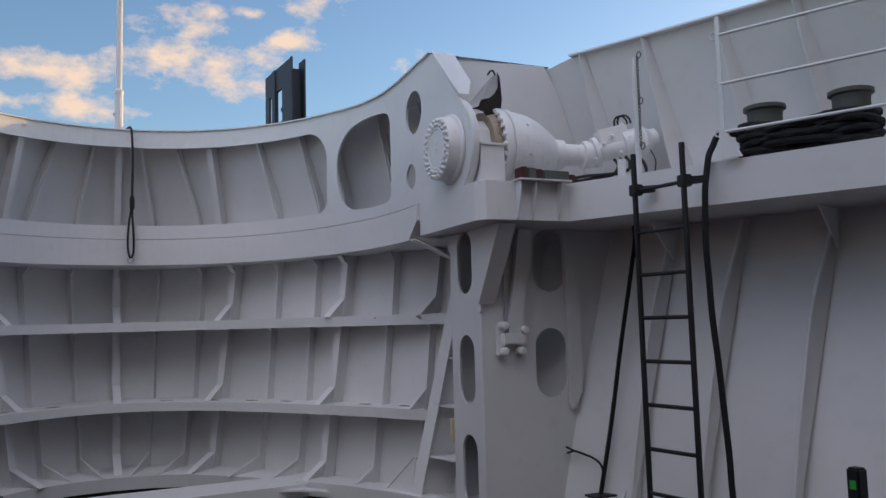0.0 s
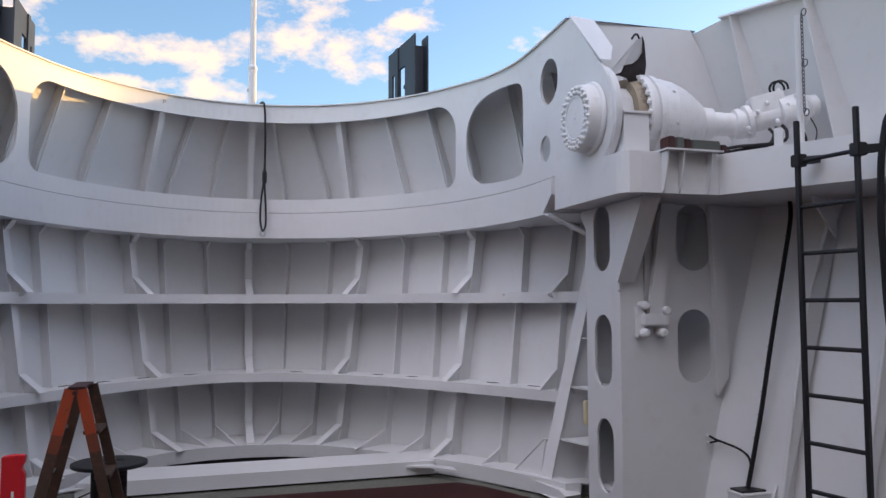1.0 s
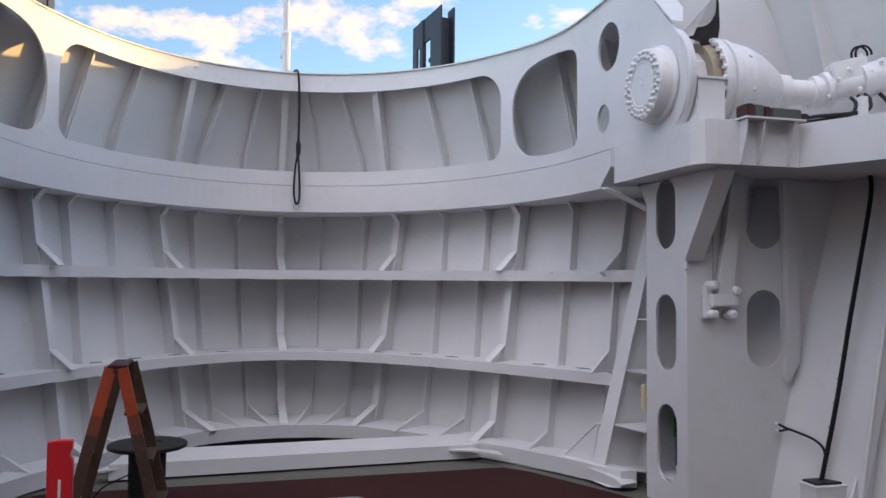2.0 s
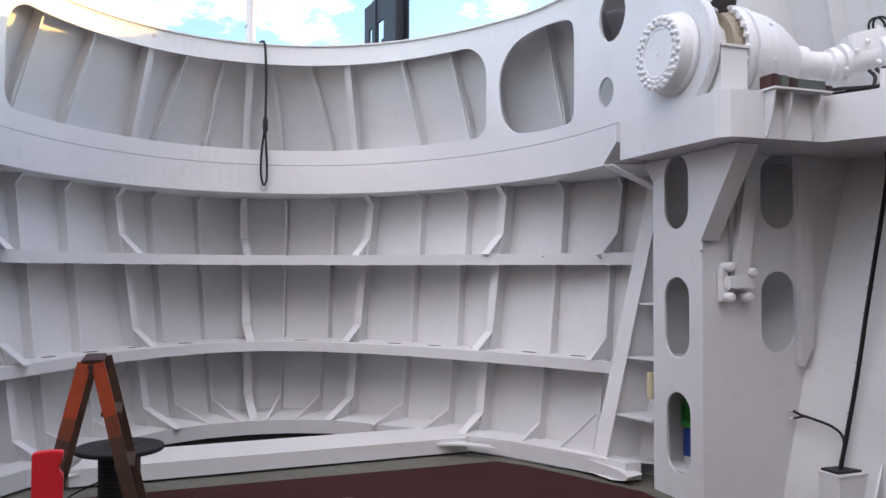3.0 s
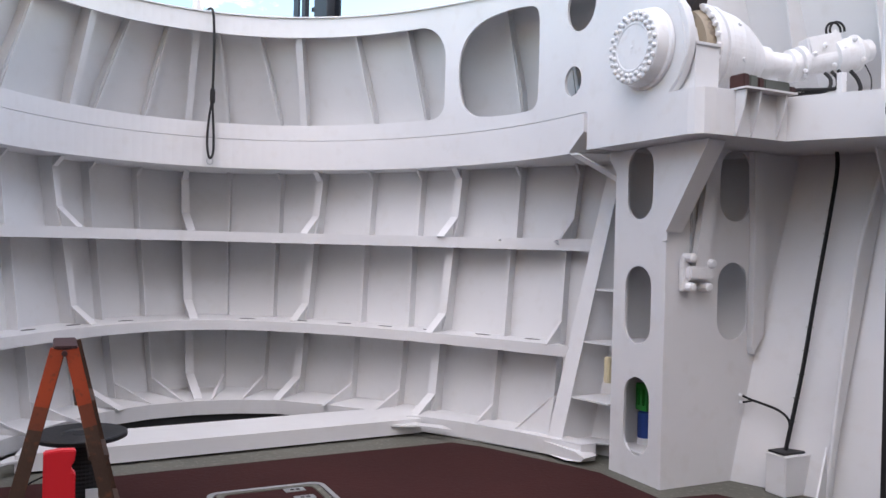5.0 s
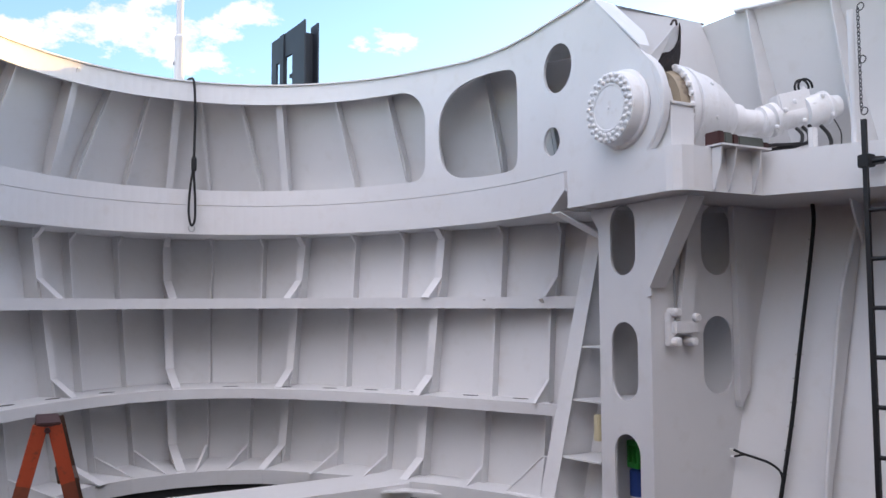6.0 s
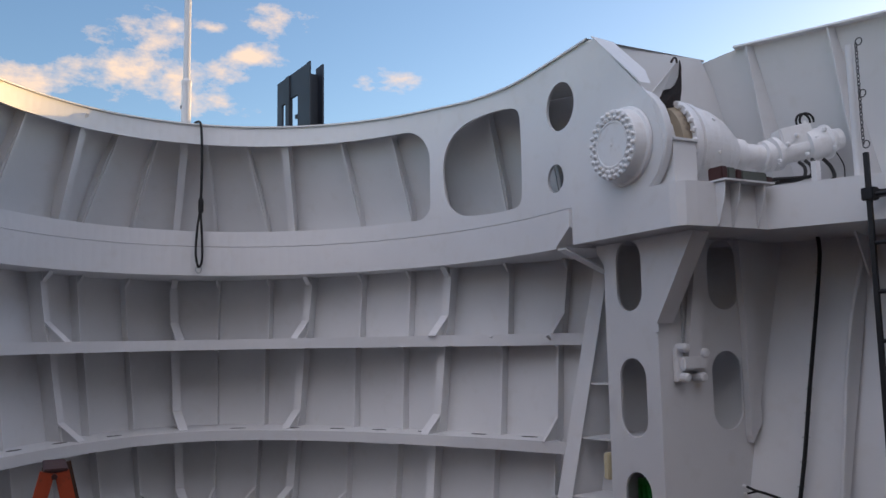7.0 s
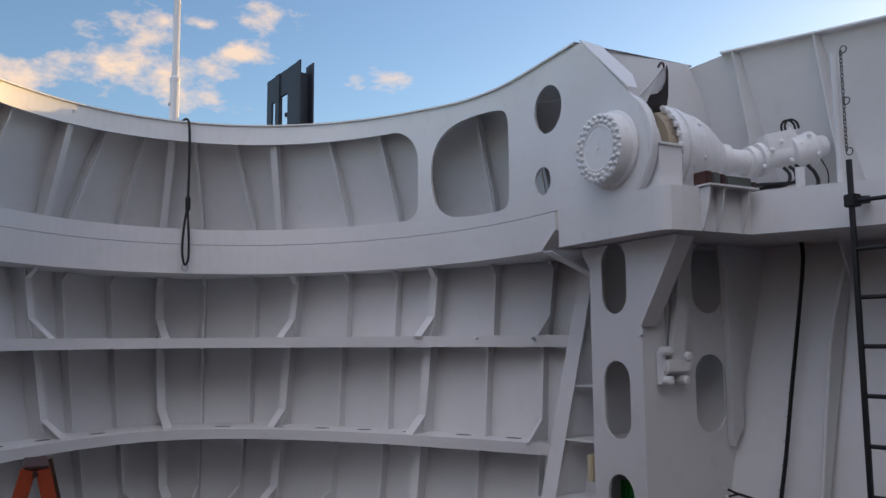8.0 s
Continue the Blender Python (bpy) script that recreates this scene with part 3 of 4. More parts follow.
def hinge(side):
    def m(x):
        return x if side > 0 else 2 * WEB_MID - x
    ax = Vector((-side, 0, 0))
    h = thing("visor_hinge", "white painted hinge with a bolted round cap and a rotary drive", "hinge", group="visor hinges")
    part("disc", lathe((m(2.212), HY, HZ), ax, [(0, 0.40), (0.0, 0.41), (0.045, 0.41), (0.052, 0.402)], 64), WHITE, h)
    part("hub", lathe((m(2.15), HY, HZ), ax, [(0, 0.285), (0.02, 0.28), (0.03, 0.262), (0.115, 0.252), (0.12, 0.245)], 56), GLOSS, h)
    part("cap", lathe((m(2.033), HY, HZ), ax, [(0, 0.243), (0.004, 0.243), (0.004, 0.172), (0.012, 0.168), (0.012, 0.156), (0.008, 0.152), (0.008, 0.014), (0.012, 0.006)], 56), GLOSS, h)
    for k in range(48):
        a = 2 * math.pi * k / 48
        r = 0.229 if k % 2 else 0.192
        y, z = HY + r * math.cos(a), HZ + r * math.sin(a)
        part("bolt", lathe((m(2.030), y, z), ax, [(0, 0.018), (0.010, 0.018), (0.016, 0.013), (0.020, 0.010), (0.022, 0.005)], 8), GLOSS, h)
    saddle = [(-4.045, 2.757), (-3.36, 2.757), (-3.36, 3.05)] + [(HY + 0.25 * math.cos(a), 3.10 + 0.25 * math.sin(a)) for a in (radians(b) for b in (0, 30, 60, 90, 120, 150, 180))] + [(-4.045, 3.06)]
    part("pedestal", prism([(m(2.228), y, z) for y, z in saddle], (0, 0, 0), (side * 0.205, 0, 0)), WHITE, h)
    part("pedestal_top", box((min(m(2.22), m(2.445)), -4.06, 3.058), (max(m(2.22), m(2.445)), -3.80, 3.078), 0.004), WHITE, h)
    out = -ax
    part("seal", lathe((m(2.40), HY, HZ), out, [(0, 0.315), (0.085, 0.325)], 56), COPPER, h, "tan worn seal ring with dark stains")
    part("drive_flange", lathe((m(2.48), HY, HZ), out, [(0, 0.365), (0.012, 0.37), (0.055, 0.37), (0.06, 0.345), (0.085, 0.345), (0.09, 0.365), (0.13, 0.365), (0.14, 0.35)], 56), GLOSS, h)
    for k in range(28):
        a = 2 * math.pi * k / 28
        y, z = HY + 0.348 * math.cos(a), HZ + 0.348 * math.sin(a)
        part("bolt", lathe((m(2.458), y, z), out, [(0, 0.014), (0.006, 0.021), (0.026, 0.021)], 6), GLOSS, h)
    bend = Vector((side * 1.0, -0.25, -0.015)).normalized()
    D0 = Vector((m(2.61), HY, HZ))
    part("drive_body", lathe(D0, bend, [(0, 0.345), (0.10, 0.34), (0.20, 0.315), (0.30, 0.265), (0.38, 0.205), (0.44, 0.155), (0.46, 0.130), (0.54, 0.122), (0.545, 0.095), (0.71, 0.088), (0.715, 0.115), (0.76, 0.115), (0.77, 0.09)], 48), GLOSS, h)
    for k in range(8):
        a = 2 * math.pi * k / 8 + 0.2
        q = D0 + bend * 0.10 + Vector((0, math.cos(a), math.sin(a))) * 0.325
        part("plug", lathe(q, Vector((0, math.cos(a), math.sin(a))), [(0, 0.016), (0.018, 0.014)], 6), GLOSS, h)
    M0 = D0 + bend * 0.74
    rise = Vector((side * 0.90, -0.36, 0.23)).normalized()
    part("motor_flange", lathe(M0, rise, [(0, 0.12), (0.04, 0.12), (0.045, 0.095), (0.07, 0.095), (0.075, 0.13), (0.11, 0.13), (0.115, 0.10)], 32), GLOSS, h)
    part("motor", lathe(M0 + rise * 0.11, rise, [(0, 0.085), (0.02, 0.095), (0.22, 0.095), (0.225, 0.132), (0.27, 0.135), (0.275, 0.122), (0.38, 0.122), (0.395, 0.134), (0.41, 0.134), (0.43, 0.11), (0.47, 0.085), (0.52, 0.080), (0.525, 0.045), (0.54, 0.045)], 32), GLOSS, h)
    along = rise.cross(Vector((0, 0, 1))).normalized() * -side
    upw = rise.cross(along) * (1 if rise.cross(along).z > 0 else -1)
    bm = bmesh.new()
    c0 = M0 + rise * 0.13 - along * 0.09 + upw * -0.02
    add_prism(bm, [c0, c0 + rise * 0.26, c0 + rise * 0.26 + upw * 0.19, c0 + upw * 0.19], (0, 0, 0), along * 0.16)
    bmesh.ops.recalc_face_normals(bm, faces=bm.faces)
    bmesh.ops.bevel(bm, geom=bm.edges[:], offset=0.012, segments=2, affect="EDGES")
    part("valve_block", bm, GLOSS, h)
    fwd = Vector((0, -1, 0))
    for k in range(7):
        q = M0 + rise * (0.02 + 0.075 * k) + fwd * 0.115 + Vector((0, 0, (-0.06, 0.05, 0.10)[k % 3]))
        part("bolt", lathe(q, fwd, [(0, 0.019), (0.016, 0.019), (0.024, 0.011)], 6), GLOSS, h)
    for k in range(5):
        q = M0 + rise * 0.095 + Vector((0, 0.12 * math.cos(k), 0.12 * math.sin(k))) - rise * 0.02
        part("bolt", lathe(q, rise * -1, [(0, 0.016), (0.03, 0.016)], 6), GLOSS, h)
    E0 = M0 + rise * 0.34 + upw * 0.155 + fwd * 0.05
    part("fitting", lathe(E0 - upw * 0.02, upw, [(0, 0.03), (0.03, 0.03), (0.035, 0.02), (0.06, 0.02)], 10), GLOSS, h)
    for dr in (0.0, 0.03):
        part("hose_loop", tube([E0 + rise * (0.055 * math.cos(a) + dr) + upw * (0.035 + 0.06 * math.sin(a)) for a in (radians(c) for c in range(-20, 201, 20))], 0.009, 6), RUBBER, h, "black hose loop")
    for dx, dz in ((0.0, 0.0), (0.05, 0.02), (0.10, 0.01)):
        q = M0 + rise * (0.17 + dx) + fwd * 0.10 - upw * 0.10
        part("hose", tube([q, q + Vector((0, -0.05, -0.06)), q + Vector((-side * 0.09, -0.09, -0.15)), Vector((m(3.24 - dx), -4.05, 2.84 + dz)), Vector((m(3.02), -4.04, 2.80 + dz))], 0.013), RUBBER, h, "black hydraulic hose")
    q = M0 + rise * 0.40 - upw * 0.12 + fwd * 0.06
    part("hose", tube([q, q + Vector((side * 0.03, -0.04, -0.07)), q + Vector((side * 0.02, -0.07, -0.15)), q + Vector((-side * 0.06, -0.08, -0.20))], 0.014), RUBBER, h, "black hydraulic hose")
    q = M0 + rise * 0.52 - upw * 0.08 + fwd * 0.05
    part("wire", tube([q, q + Vector((side * 0.02, -0.05, -0.12)), q + Vector((-side * 0.05, -0.10, -0.26))], 0.005, 5), RUBBER, h)
    part("hose", tube([Vector((m(3.0), -4.05, 2.785)), Vector((m(3.2), -4.09, 2.78)), Vector((m(3.4), -4.12, 2.785))], 0.014), RUBBER, h, "black hydraulic hose")
    for x0, x1, paint, look_of in ((2.50, 2.555, RUST, "dark red primed foot block"), (2.557, 2.63, GREYGREEN, "dark grey foot block"), (2.632, 2.685, RUST, "dark red primed foot block"), (2.687, 2.925, GREYGREEN, "dark grey foot block"), (2.927, 2.985, RUST, "dark red primed foot block")):
        part("foot_block", box((min(m(x0), m(x1)), -4.20, 2.767), (max(m(x0), m(x1)), -4.07, 2.875 - 0.10 * (x0 - 2.5)), 0.008), paint, h, look_of)
    part("post", box((min(m(3.40), m(3.45)), -4.22, 2.757), (max(m(3.40), m(3.45)), -4.18, 2.98)), WHITE, h)
    # guard sheet over the hinge with its torn, blackened lower edge
    def curl(x, z):
        return (m(x), -3.86 + 0.35 * max(0.0, x - 2.38) - 0.25 * (z - 3.5), z)
    sheet = [(2.185, 3.375), (2.31, 3.52), (2.43, 3.665), (2.475, 3.695), (2.505, 3.66), (2.515, 3.60), (2.47, 3.53), (2.41, 3.49), (2.34, 3.46)]
    part("guard_sheet", prism([curl(x, z) for x, z in sheet], (0, 0, 0), (0, 0.012, 0)), WHITE, h)
    torn = [(2.185, 3.368), (2.32, 3.418), (2.34, 3.47), (2.41, 3.49), (2.465, 3.53), (2.505, 3.59), (2.498, 3.66), (2.482, 3.70), (2.51, 3.665), (2.535, 3.58), (2.555, 3.50), (2.55, 3.41), (2.515, 3.30), (2.49, 3.28), (2.43, 3.33), (2.37, 3.38), (2.30, 3.395)]
    part("torn_edge", prism([curl(x, z) for x, z in torn], (0, -0.012, 0), (0, -0.002, 0)), TORN, h, "torn dark brown lower edge")
    part("lifting_hook", tube([curl(2.385, 3.665), curl(2.41, 3.70), curl(2.44, 3.705), curl(2.46, 3.68)], 0.008, 6), TORN, h)
    return h


hinge(1)
hinge(-1)

# ---- side shelf with the hinge seat ----
for side in (1, -1):
    def m(x):
        return x if side > 0 else 2 * WEB_MID - x
    shelf = thing("side_deck", "white raised side deck with a deep edge plate", "deck", kind="structure")
    edge = [(2.14, -3.00), (2.14, -4.08), (2.155, -4.13), (2.195, -4.175), (2.28, -4.19), (2.90, -4.20), (3.86, -6.15), (5.24, -8.95)]
    hull = [(on_shell(2.5, shell_line(2.5)[0] - y, side)[0].x, y) for y in (-8.95, -7.5, -6.13, -5.0, -4.17, -3.5, -3.0)]
    top = [(m(x + 0.007), y + (0.007 if 2.15 < x < 3 and y < -4.0 else 0)) for x, y in edge] + hull
    part("top_plate", prism([(x, y, 2.735) for x, y in top], (0, 0, 0), (0, 0, 0.02)), WHITE, shelf)
    part("bottom_plate", prism([(x, y, 2.47) for x, y in top], (0, 0, 0), (0, 0, 0.012)), WHITE, shelf)
    face = [Vector((m(x), y, 0)) for x, y in edge]
    back = [Vector((m(x + 0.014), y + (0.014 if 2.2 < x < 3 else 0), 0)) for x, y in edge]
    part("edge_plate", band(face, back, 2.46, 2.757), WHITE, shelf)
    part("end_plate", prism([(m(2.156), -3.004, 2.462), (m(3.6), -3.004, 2.462), (m(3.6), -3.004, 2.733), (m(2.156), -3.004, 2.733)], (0, -0.012, 0), (0, 0, 0)), WHITE, shelf)
    for x in (2.44, 2.57, 2.80):
        part("stiffener", prism([(m(x), -4.19, 2.75), (m(x), -4.28, 2.75), (m(x), -4.26, 2.62), (m(x), -4.21, 2.475), (m(x), -4.19, 2.46)], (0, 0, 0), (side * 0.012, 0, 0)), WHITE, shelf)
    part("seat_lip", prism([(m(2.42), -4.30, 2.755), (m(2.88), -4.30, 2.755), (m(2.88), -3.9, 2.755), (m(2.42), -3.9, 2.755)], (0, 0, 0), (0, 0, 0.012)), WHITE, shelf)

    # ---- hinge column ----
    col = thing("hinge_column", "white box column with oval lightening holes carrying the hinge seat", "column", group="hinge columns", kind="structure")
    slots = [round_slot(-3.315, 2.20, 0.285, 0.53), round_slot(-3.318, 1.298, 0.295, 0.58), round_slot(-3.33, 0.472, 0.285, 0.58)]
    body = [(-3.03, 0.0), (-3.61, 0.0), (-3.61, 2.46), (-2.94, 2.46), (-2.95, 2.40), (-3.03, 2.30)]
    part("front_plate", plate(body, slots, 0.02, lambda s, z, k: (m(2.407 + k), s, z)), WHITE, col)
    wide = [(2.409, 0.0)] + [(on_shell(z, shell_line(z)[0] + 3.61, 1)[0].x + 0.0, z) for z in (0.0, 0.9, 1.7, 2.46)] + [(2.409, 2.46)]
    part("aft_plate", plate(wide, [round_slot(3.055, 1.34, 0.30, 0.58), round_slot(3.06, 2.2, 0.31, 0.53)], 0.016, lambda s, z, k: (m(s), -3.612 + k, z)), WHITE, col)
    fore = [(2.43, 0.0)] + [(on_shell(z, shell_line(z)[0] + 3.03, 1)[0].x, z) for z in (0.0, 0.9, 1.7, 2.46)] + [(2.43, 2.46)]
    part("fore_plate", plate(fore, [], 0.014, lambda s, z, k: (m(s), -3.046 + k, z)), WHITE, col)
    part("diaphragm", prism([(m(2.432), -3.592, 1.0), (m(3.35), -3.592, 1.0), (m(3.15), -3.052, 1.0), (m(2.432), -3.052, 1.0)], (0, 0, 0), (0, 0, 0.012)), WHITE, col)
    part("knee", prism([(m(2.388), -3.50, 2.46), (m(2.388), -4.03, 2.46), (m(2.388), -3.64, 1.86), (m(2.388), -3.64, 1.78), (m(2.388), -3.60, 1.77), (m(2.388), -3.50, 1.95)], (0, 0, 0), (side * 0.016, 0, 0)), WHITE, col)
    part("knee_flange", bar((m(2.44), -4.04, 2.45), (m(2.44), -3.645, 1.84), 0.15, 0.012, (1, 0, 0)), WHITE, col)
    part("weld_strip", bar((m(2.404), -3.52, 2.45), (m(2.404), -3.52, 1.9), 0.012, 0.006, (0, 1, 0)), WHITE, col)
    stiff = [(3.29, 2.46), (3.32, 1.8), (3.32, 1.09), (3.22, 0.95), (3.205, 1.0), (3.21, 1.8), (3.18, 2.46)]
    part("stiffener", prism([(m(x), -3.672, z) for x, z in stiff], (0, 0, 0), (0, 0.055, 0)), WHITE, col)
    part("hanger", bar((m(2.80), -3.66, 2.46), (m(2.675), -3.66, 1.60), 0.12, 0.05, (1, 0, 0)), WHITE, col)
    clamp = thing("pipe_clamp", "white painted bolted pipe clamp on the column", "clamp")
    part("plate", box((min(m(2.525), m(2.585)), -3.66, 1.42), (max(m(2.525), m(2.585)), -3.615, 1.66), 0.006), GLOSS, clamp)
    part("block", box((min(m(2.555), m(2.785)), -3.70, 1.50), (max(m(2.555), m(2.785)), -3.62, 1.60), 0.015), GLOSS, clamp)
    for x, z in ((2.575, 1.45), (2.575, 1.66), (2.73, 1.45), (2.76, 1.62)):
        part("bolt", lathe((m(x), -3.62, z), (0, -1, 0), [(0, 0.034), (0.09, 0.034), (0.10, 0.02)], 10), GLOSS, clamp)
    part("pin", rod((m(2.590), -3.66, 2.44), (m(2.590), -3.66, 1.66), 0.008), STEEL, clamp)

    # ---- hull frames aft of the column ----
    for k, d in enumerate((4.95, 5.46, 6.06, 6.65, 7.3, 8.05, 9.0)):
        zs = (0.0, 0.6, 1.2, 1.8, 2.45)
        inn = [on_shell(z, d + 0.27 * z, side) for z in zs]
        outer = [p for p, w in inn]
        inner = [p + w * 0.15 for p, w in inn]
        w = inn[2][1]
        along = Vector((-w.y, w.x, 0))
        rib = part("frame_rib", prism(outer + inner[::-1], along * -0.007, along * 0.007), WHITE, wall_bow)
        part("bulb_edge", tube(inner, 0.014, 8), WHITE, rib)
        if k % 2 == 0:
            head = inner[-1]
            part("head_bracket", prism([head, head + w * 0.42, head + Vector((0, 0, -0.30))], along * -0.006, along * 0.006), WHITE, rib)
        foot = inner[0]
        part("bracket", prism([foot, foot + w * 0.30, foot + Vector((0, 0, 0.40)) - w * 0.0], along * -0.006, along * 0.006), WHITE, rib)

    # ---- bulwark over the side deck ----
    bulwark = thing("bulwark", "white steel bulwark plate with stays and a flat top rail", "bulwark", kind="structure")
    bm = bmesh.new()
    ys = [-3.252, -3.5, -4.1, -5, -6, -7.5, -9, -11]
    grid = []
    for off in (0.0, -0.012):
        for z in (2.60, 2.9, 3.4, 4.055):
            row = []
            for y in ys:
                p, w = on_shell(z, shell_line(z)[0] - y, side)
                row.append(bm.verts.new((p.x + w.x * off, p.y + w.y * off, z if not (z > 4 and y == -3.252) else 4.0)))
            grid.append(row)
    for g in (grid[:4], grid[4:]):
        for r0, r1 in zip(g, g[1:]):
            for k in range(len(ys) - 1):
                bm.faces.new((r0[k], r0[k + 1], r1[k + 1], r1[k]))
    part("plate", bm, WHITE, bulwark, smooth=True)
    rail_o = [on_shell(4.055, shell_line(4.055)[0] - y, side)[0] for y in ys[1:]]
    rail_i = [on_shell(4.055, shell_line(4.055)[0] - y, side)[0] + on_shell(4.055, shell_line(4.055)[0] - y, side)[1] * 0.07 for y in ys[1:]]
    part("top_rail", band(rail_o, rail_i, 4.050, 4.065), WHITE, bulwark)
    for y in (-3.62, -4.17, -4.76, -5.30, -5.95, -6.8):
        inn = [on_shell(z, shell_line(z)[0] - y, side) for z in (2.756, 2.95, 3.4, 4.048)]
        outer = [p for p, w in inn]
        inner = [p + Vector((-side * dd, 0.12 * dd, 0)) for (p, w), dd in zip(inn, (0.26, 0.23, 0.16, 0.07))]
        w = Vector((-side, 0, 0))
        along = Vector((-w.y, w.x, 0))
        part("stay", prism(outer + inner[::-1], along * -0.007, along * 0.007), WHITE, bulwark)

# ---- steel ladder up to the side deck ----
ladder = thing("steel_ladder", "black painted steel ladder hooked on the side deck", "ladder")
LA, LB = Vector((3.03, -4.88, 0)), Vector((3.10, -5.31, 0))
for p in (LA, LB):
    across = (LB - LA).normalized()
    part("stile", bar((p.x, p.y, 0.02), (p.x - 0.01, p.y, 2.86), 0.028, 0.027, across), BLACK, ladder)
for k in range(9):
    z = 0.195 + 0.30 * k
    part("rung", rod((LA.x, LA.y, z), (LB.x, LB.y, z), 0.014, 10), BLACK, ladder)
for p in (LA, LB):
    part("hook", bar((p.x, p.y, 2.60), (p.x + 0.16, p.y + 0.02, 2.62), 0.05, 0.06, (0, 0, 1)), BLACK, ladder)
    part("collar", box((p.x - 0.035, p.y - 0.04, 2.56), (p.x + 0.035, p.y + 0.04, 2.64), 0.006), BLACK, ladder)

# ---- chain post on the side deck ----
post = thing("chain_post", "white post with a hanging steel chain", "post")
part("pole", rod((3.24, -4.66, 2.757), (3.24, -4.66, 3.66), 0.022), WHITE, post)
for k in range(26):
    z = 3.63 - 0.026 * k
    side_way = Vector((1, 0, 0)) if k % 2 else Vector((0, 1, 0))
    pts = [Vector((3.21, -4.735, z)) + side_way * 0.009 * math.cos(a) + Vector((0, 0, 0.018)) * math.sin(a) for a in (2 * math.pi * s / 8 for s in range(9))]
    part("chain_link", tube(pts, 0.0032, 5), DARKSTEEL, post)
for z in (3.65, 3.30, 2.96):
    pts = [Vector((3.21, -4.735 - 0.02 + 0.024 * math.cos(a), z + 0.024 * math.sin(a))) for a in (radians(b) for b in range(0, 361, 40))]
    part("ring", tube(pts, 0.0042, 6), DARKSTEEL, post)

# ---- guard rail ----
rail = thing("guard_rail", "white pipe guard rail along the side deck", "guard rail")
R0, RW = Vector((3.41, -5.36, 0)), Vector((0.44, -0.90, 0)).normalized()
part("stanchion", bar((R0.x, R0.y, 2.757), (R0.x, R0.y, 3.75), 0.028, 0.014, RW), WHITE, rail)
part("stanchion_foot", prism([(R0 + RW * a + Vector((0, 0, z))) for a, z in ((-0.02, 2.757), (0.12, 2.757), (0.02, 2.95), (-0.02, 2.95))], (-0.01, 0, 0), (0.01, 0, 0)), WHITE, rail)
for z in (2.94, 3.275, 3.62):
    part("pipe", rod((R0.x, R0.y, z), (R0.x + RW.x * 4, R0.y + RW.y * 4, z), 0.011), WHITE, rail)
    pts = [R0 - RW * 0.03 + Vector((0, 0, z)) + RW * 0.025 * math.cos(a) + Vector((0, 0, 0.025)) * math.sin(a) for a in (radians(b) for b in range(0, 361, 40))]
    part("eye", tube(pts, 0.006, 6), WHITE, rail)

# ---- mooring bollard with rope ----
boll = thing("mooring_bollard", "grey green double bollard wound with dark mooring rope", "bollard")
B0, B1 = R0 + RW * 0.20 + Vector((0.24, 0.12, 0)), R0 + RW * 0.75 + Vector((0.24, 0.12, 0))
for p in (B0, B1):
    part("bitt", lathe((p.x, p.y, 2.757), (0, 0, 1), [(0, 0.115), (0.30, 0.115), (0.335, 0.118), (0.345, 0.14), (0.37, 0.14), (0.375, 0.125)], 28), GREYGREEN, boll)
part("base_plate", prism([B0 - RW * 0.2 + Vector((-0.15, -0.07, 2.756)), B1 + RW * 0.2 + Vector((-0.15, -0.07, 2.756)), B1 + RW * 0.2 + Vector((0.15, 0.07, 2.756)), B0 - RW * 0.2 + Vector((0.15, 0.07, 2.756))], (0, 0, 0), (0, 0, 0.01)), WHITE, boll)
mooring = thing("mooring_rope", "dark mooring rope in figure eights round the bollard", "rope")
across = Vector((-RW.y, RW.x, 0))
for k in range(7):
    z = 2.79 + 0.030 * k
    r = 0.15
    pts = []
    for s in range(17):
        a = 2 * math.pi * s / 16
        mid = (B0 + B1) / 2 + RW * 0.43 * math.cos(a) * (1 + 0.03 * math.sin(k * 2.1)) + across * 0.19 * math.sin(a if k % 2 else 2 * a) * (1 if k % 2 else 0.95)
        pts.append((mid.x, mid.y, z + 0.012 * math.sin(3 * a + k)))
    part("turn", tube(pts, 0.024, 8, 0.10), ROPE, mooring)
part("tail", tube([(B0.x - 0.10, B0.y + 0.06, 2.92), (3.47, -5.30, 2.95), (3.40, -5.27, 2.87), (3.35, -5.25, 2.70), (3.31, -5.25, 2.31), (3.325, -5.25, 1.77), (3.39, -5.25, 1.01), (3.42, -5.25, 0.49), (3.43, -5.26, 0.10), (3.38, -5.30, 0.03)], 0.022, 8, 0.08), ROPE, mooring)

# ---- cable run on the hull ----
cable = thing("cable_run", "black cables clipped to the hull plating with a short branch", "cable")
RUN = ((3.262, -3.957, 0.29), (3.375, -3.985, 0.85), (3.488, -3.99, 1.42), (3.622, -3.985, 2.0), (3.705, -3.968, 2.33), (3.715, -3.955, 2.47))
for off in (0.0, 0.024):
    part("cable", tube([(x - off, y - off * 0.4, z) for x, y, z in RUN], 0.012, 6), RUBBER, cable)
for k in range(11):
    z = 0.5 + 0.17 * k
    x, y = (float(np.interp(z, [q[2] for q in RUN], [q[a] for q in RUN])) for a in (0, 1))
    part("cable_clip", box((x - 0.040, y - 0.022, z - 0.002), (x + 0.004, y + 0.004, z + 0.002)), BLACK, cable)
part("branch", tube([(3.27, -3.972, 0.36), (3.275, -3.965, 0.50), (3.25, -3.90, 0.565), (3.20, -3.79, 0.60), (3.165, -3.71, 0.618), (3.14, -3.655, 0.64)], 0.010, 6), RUBBER, cable)
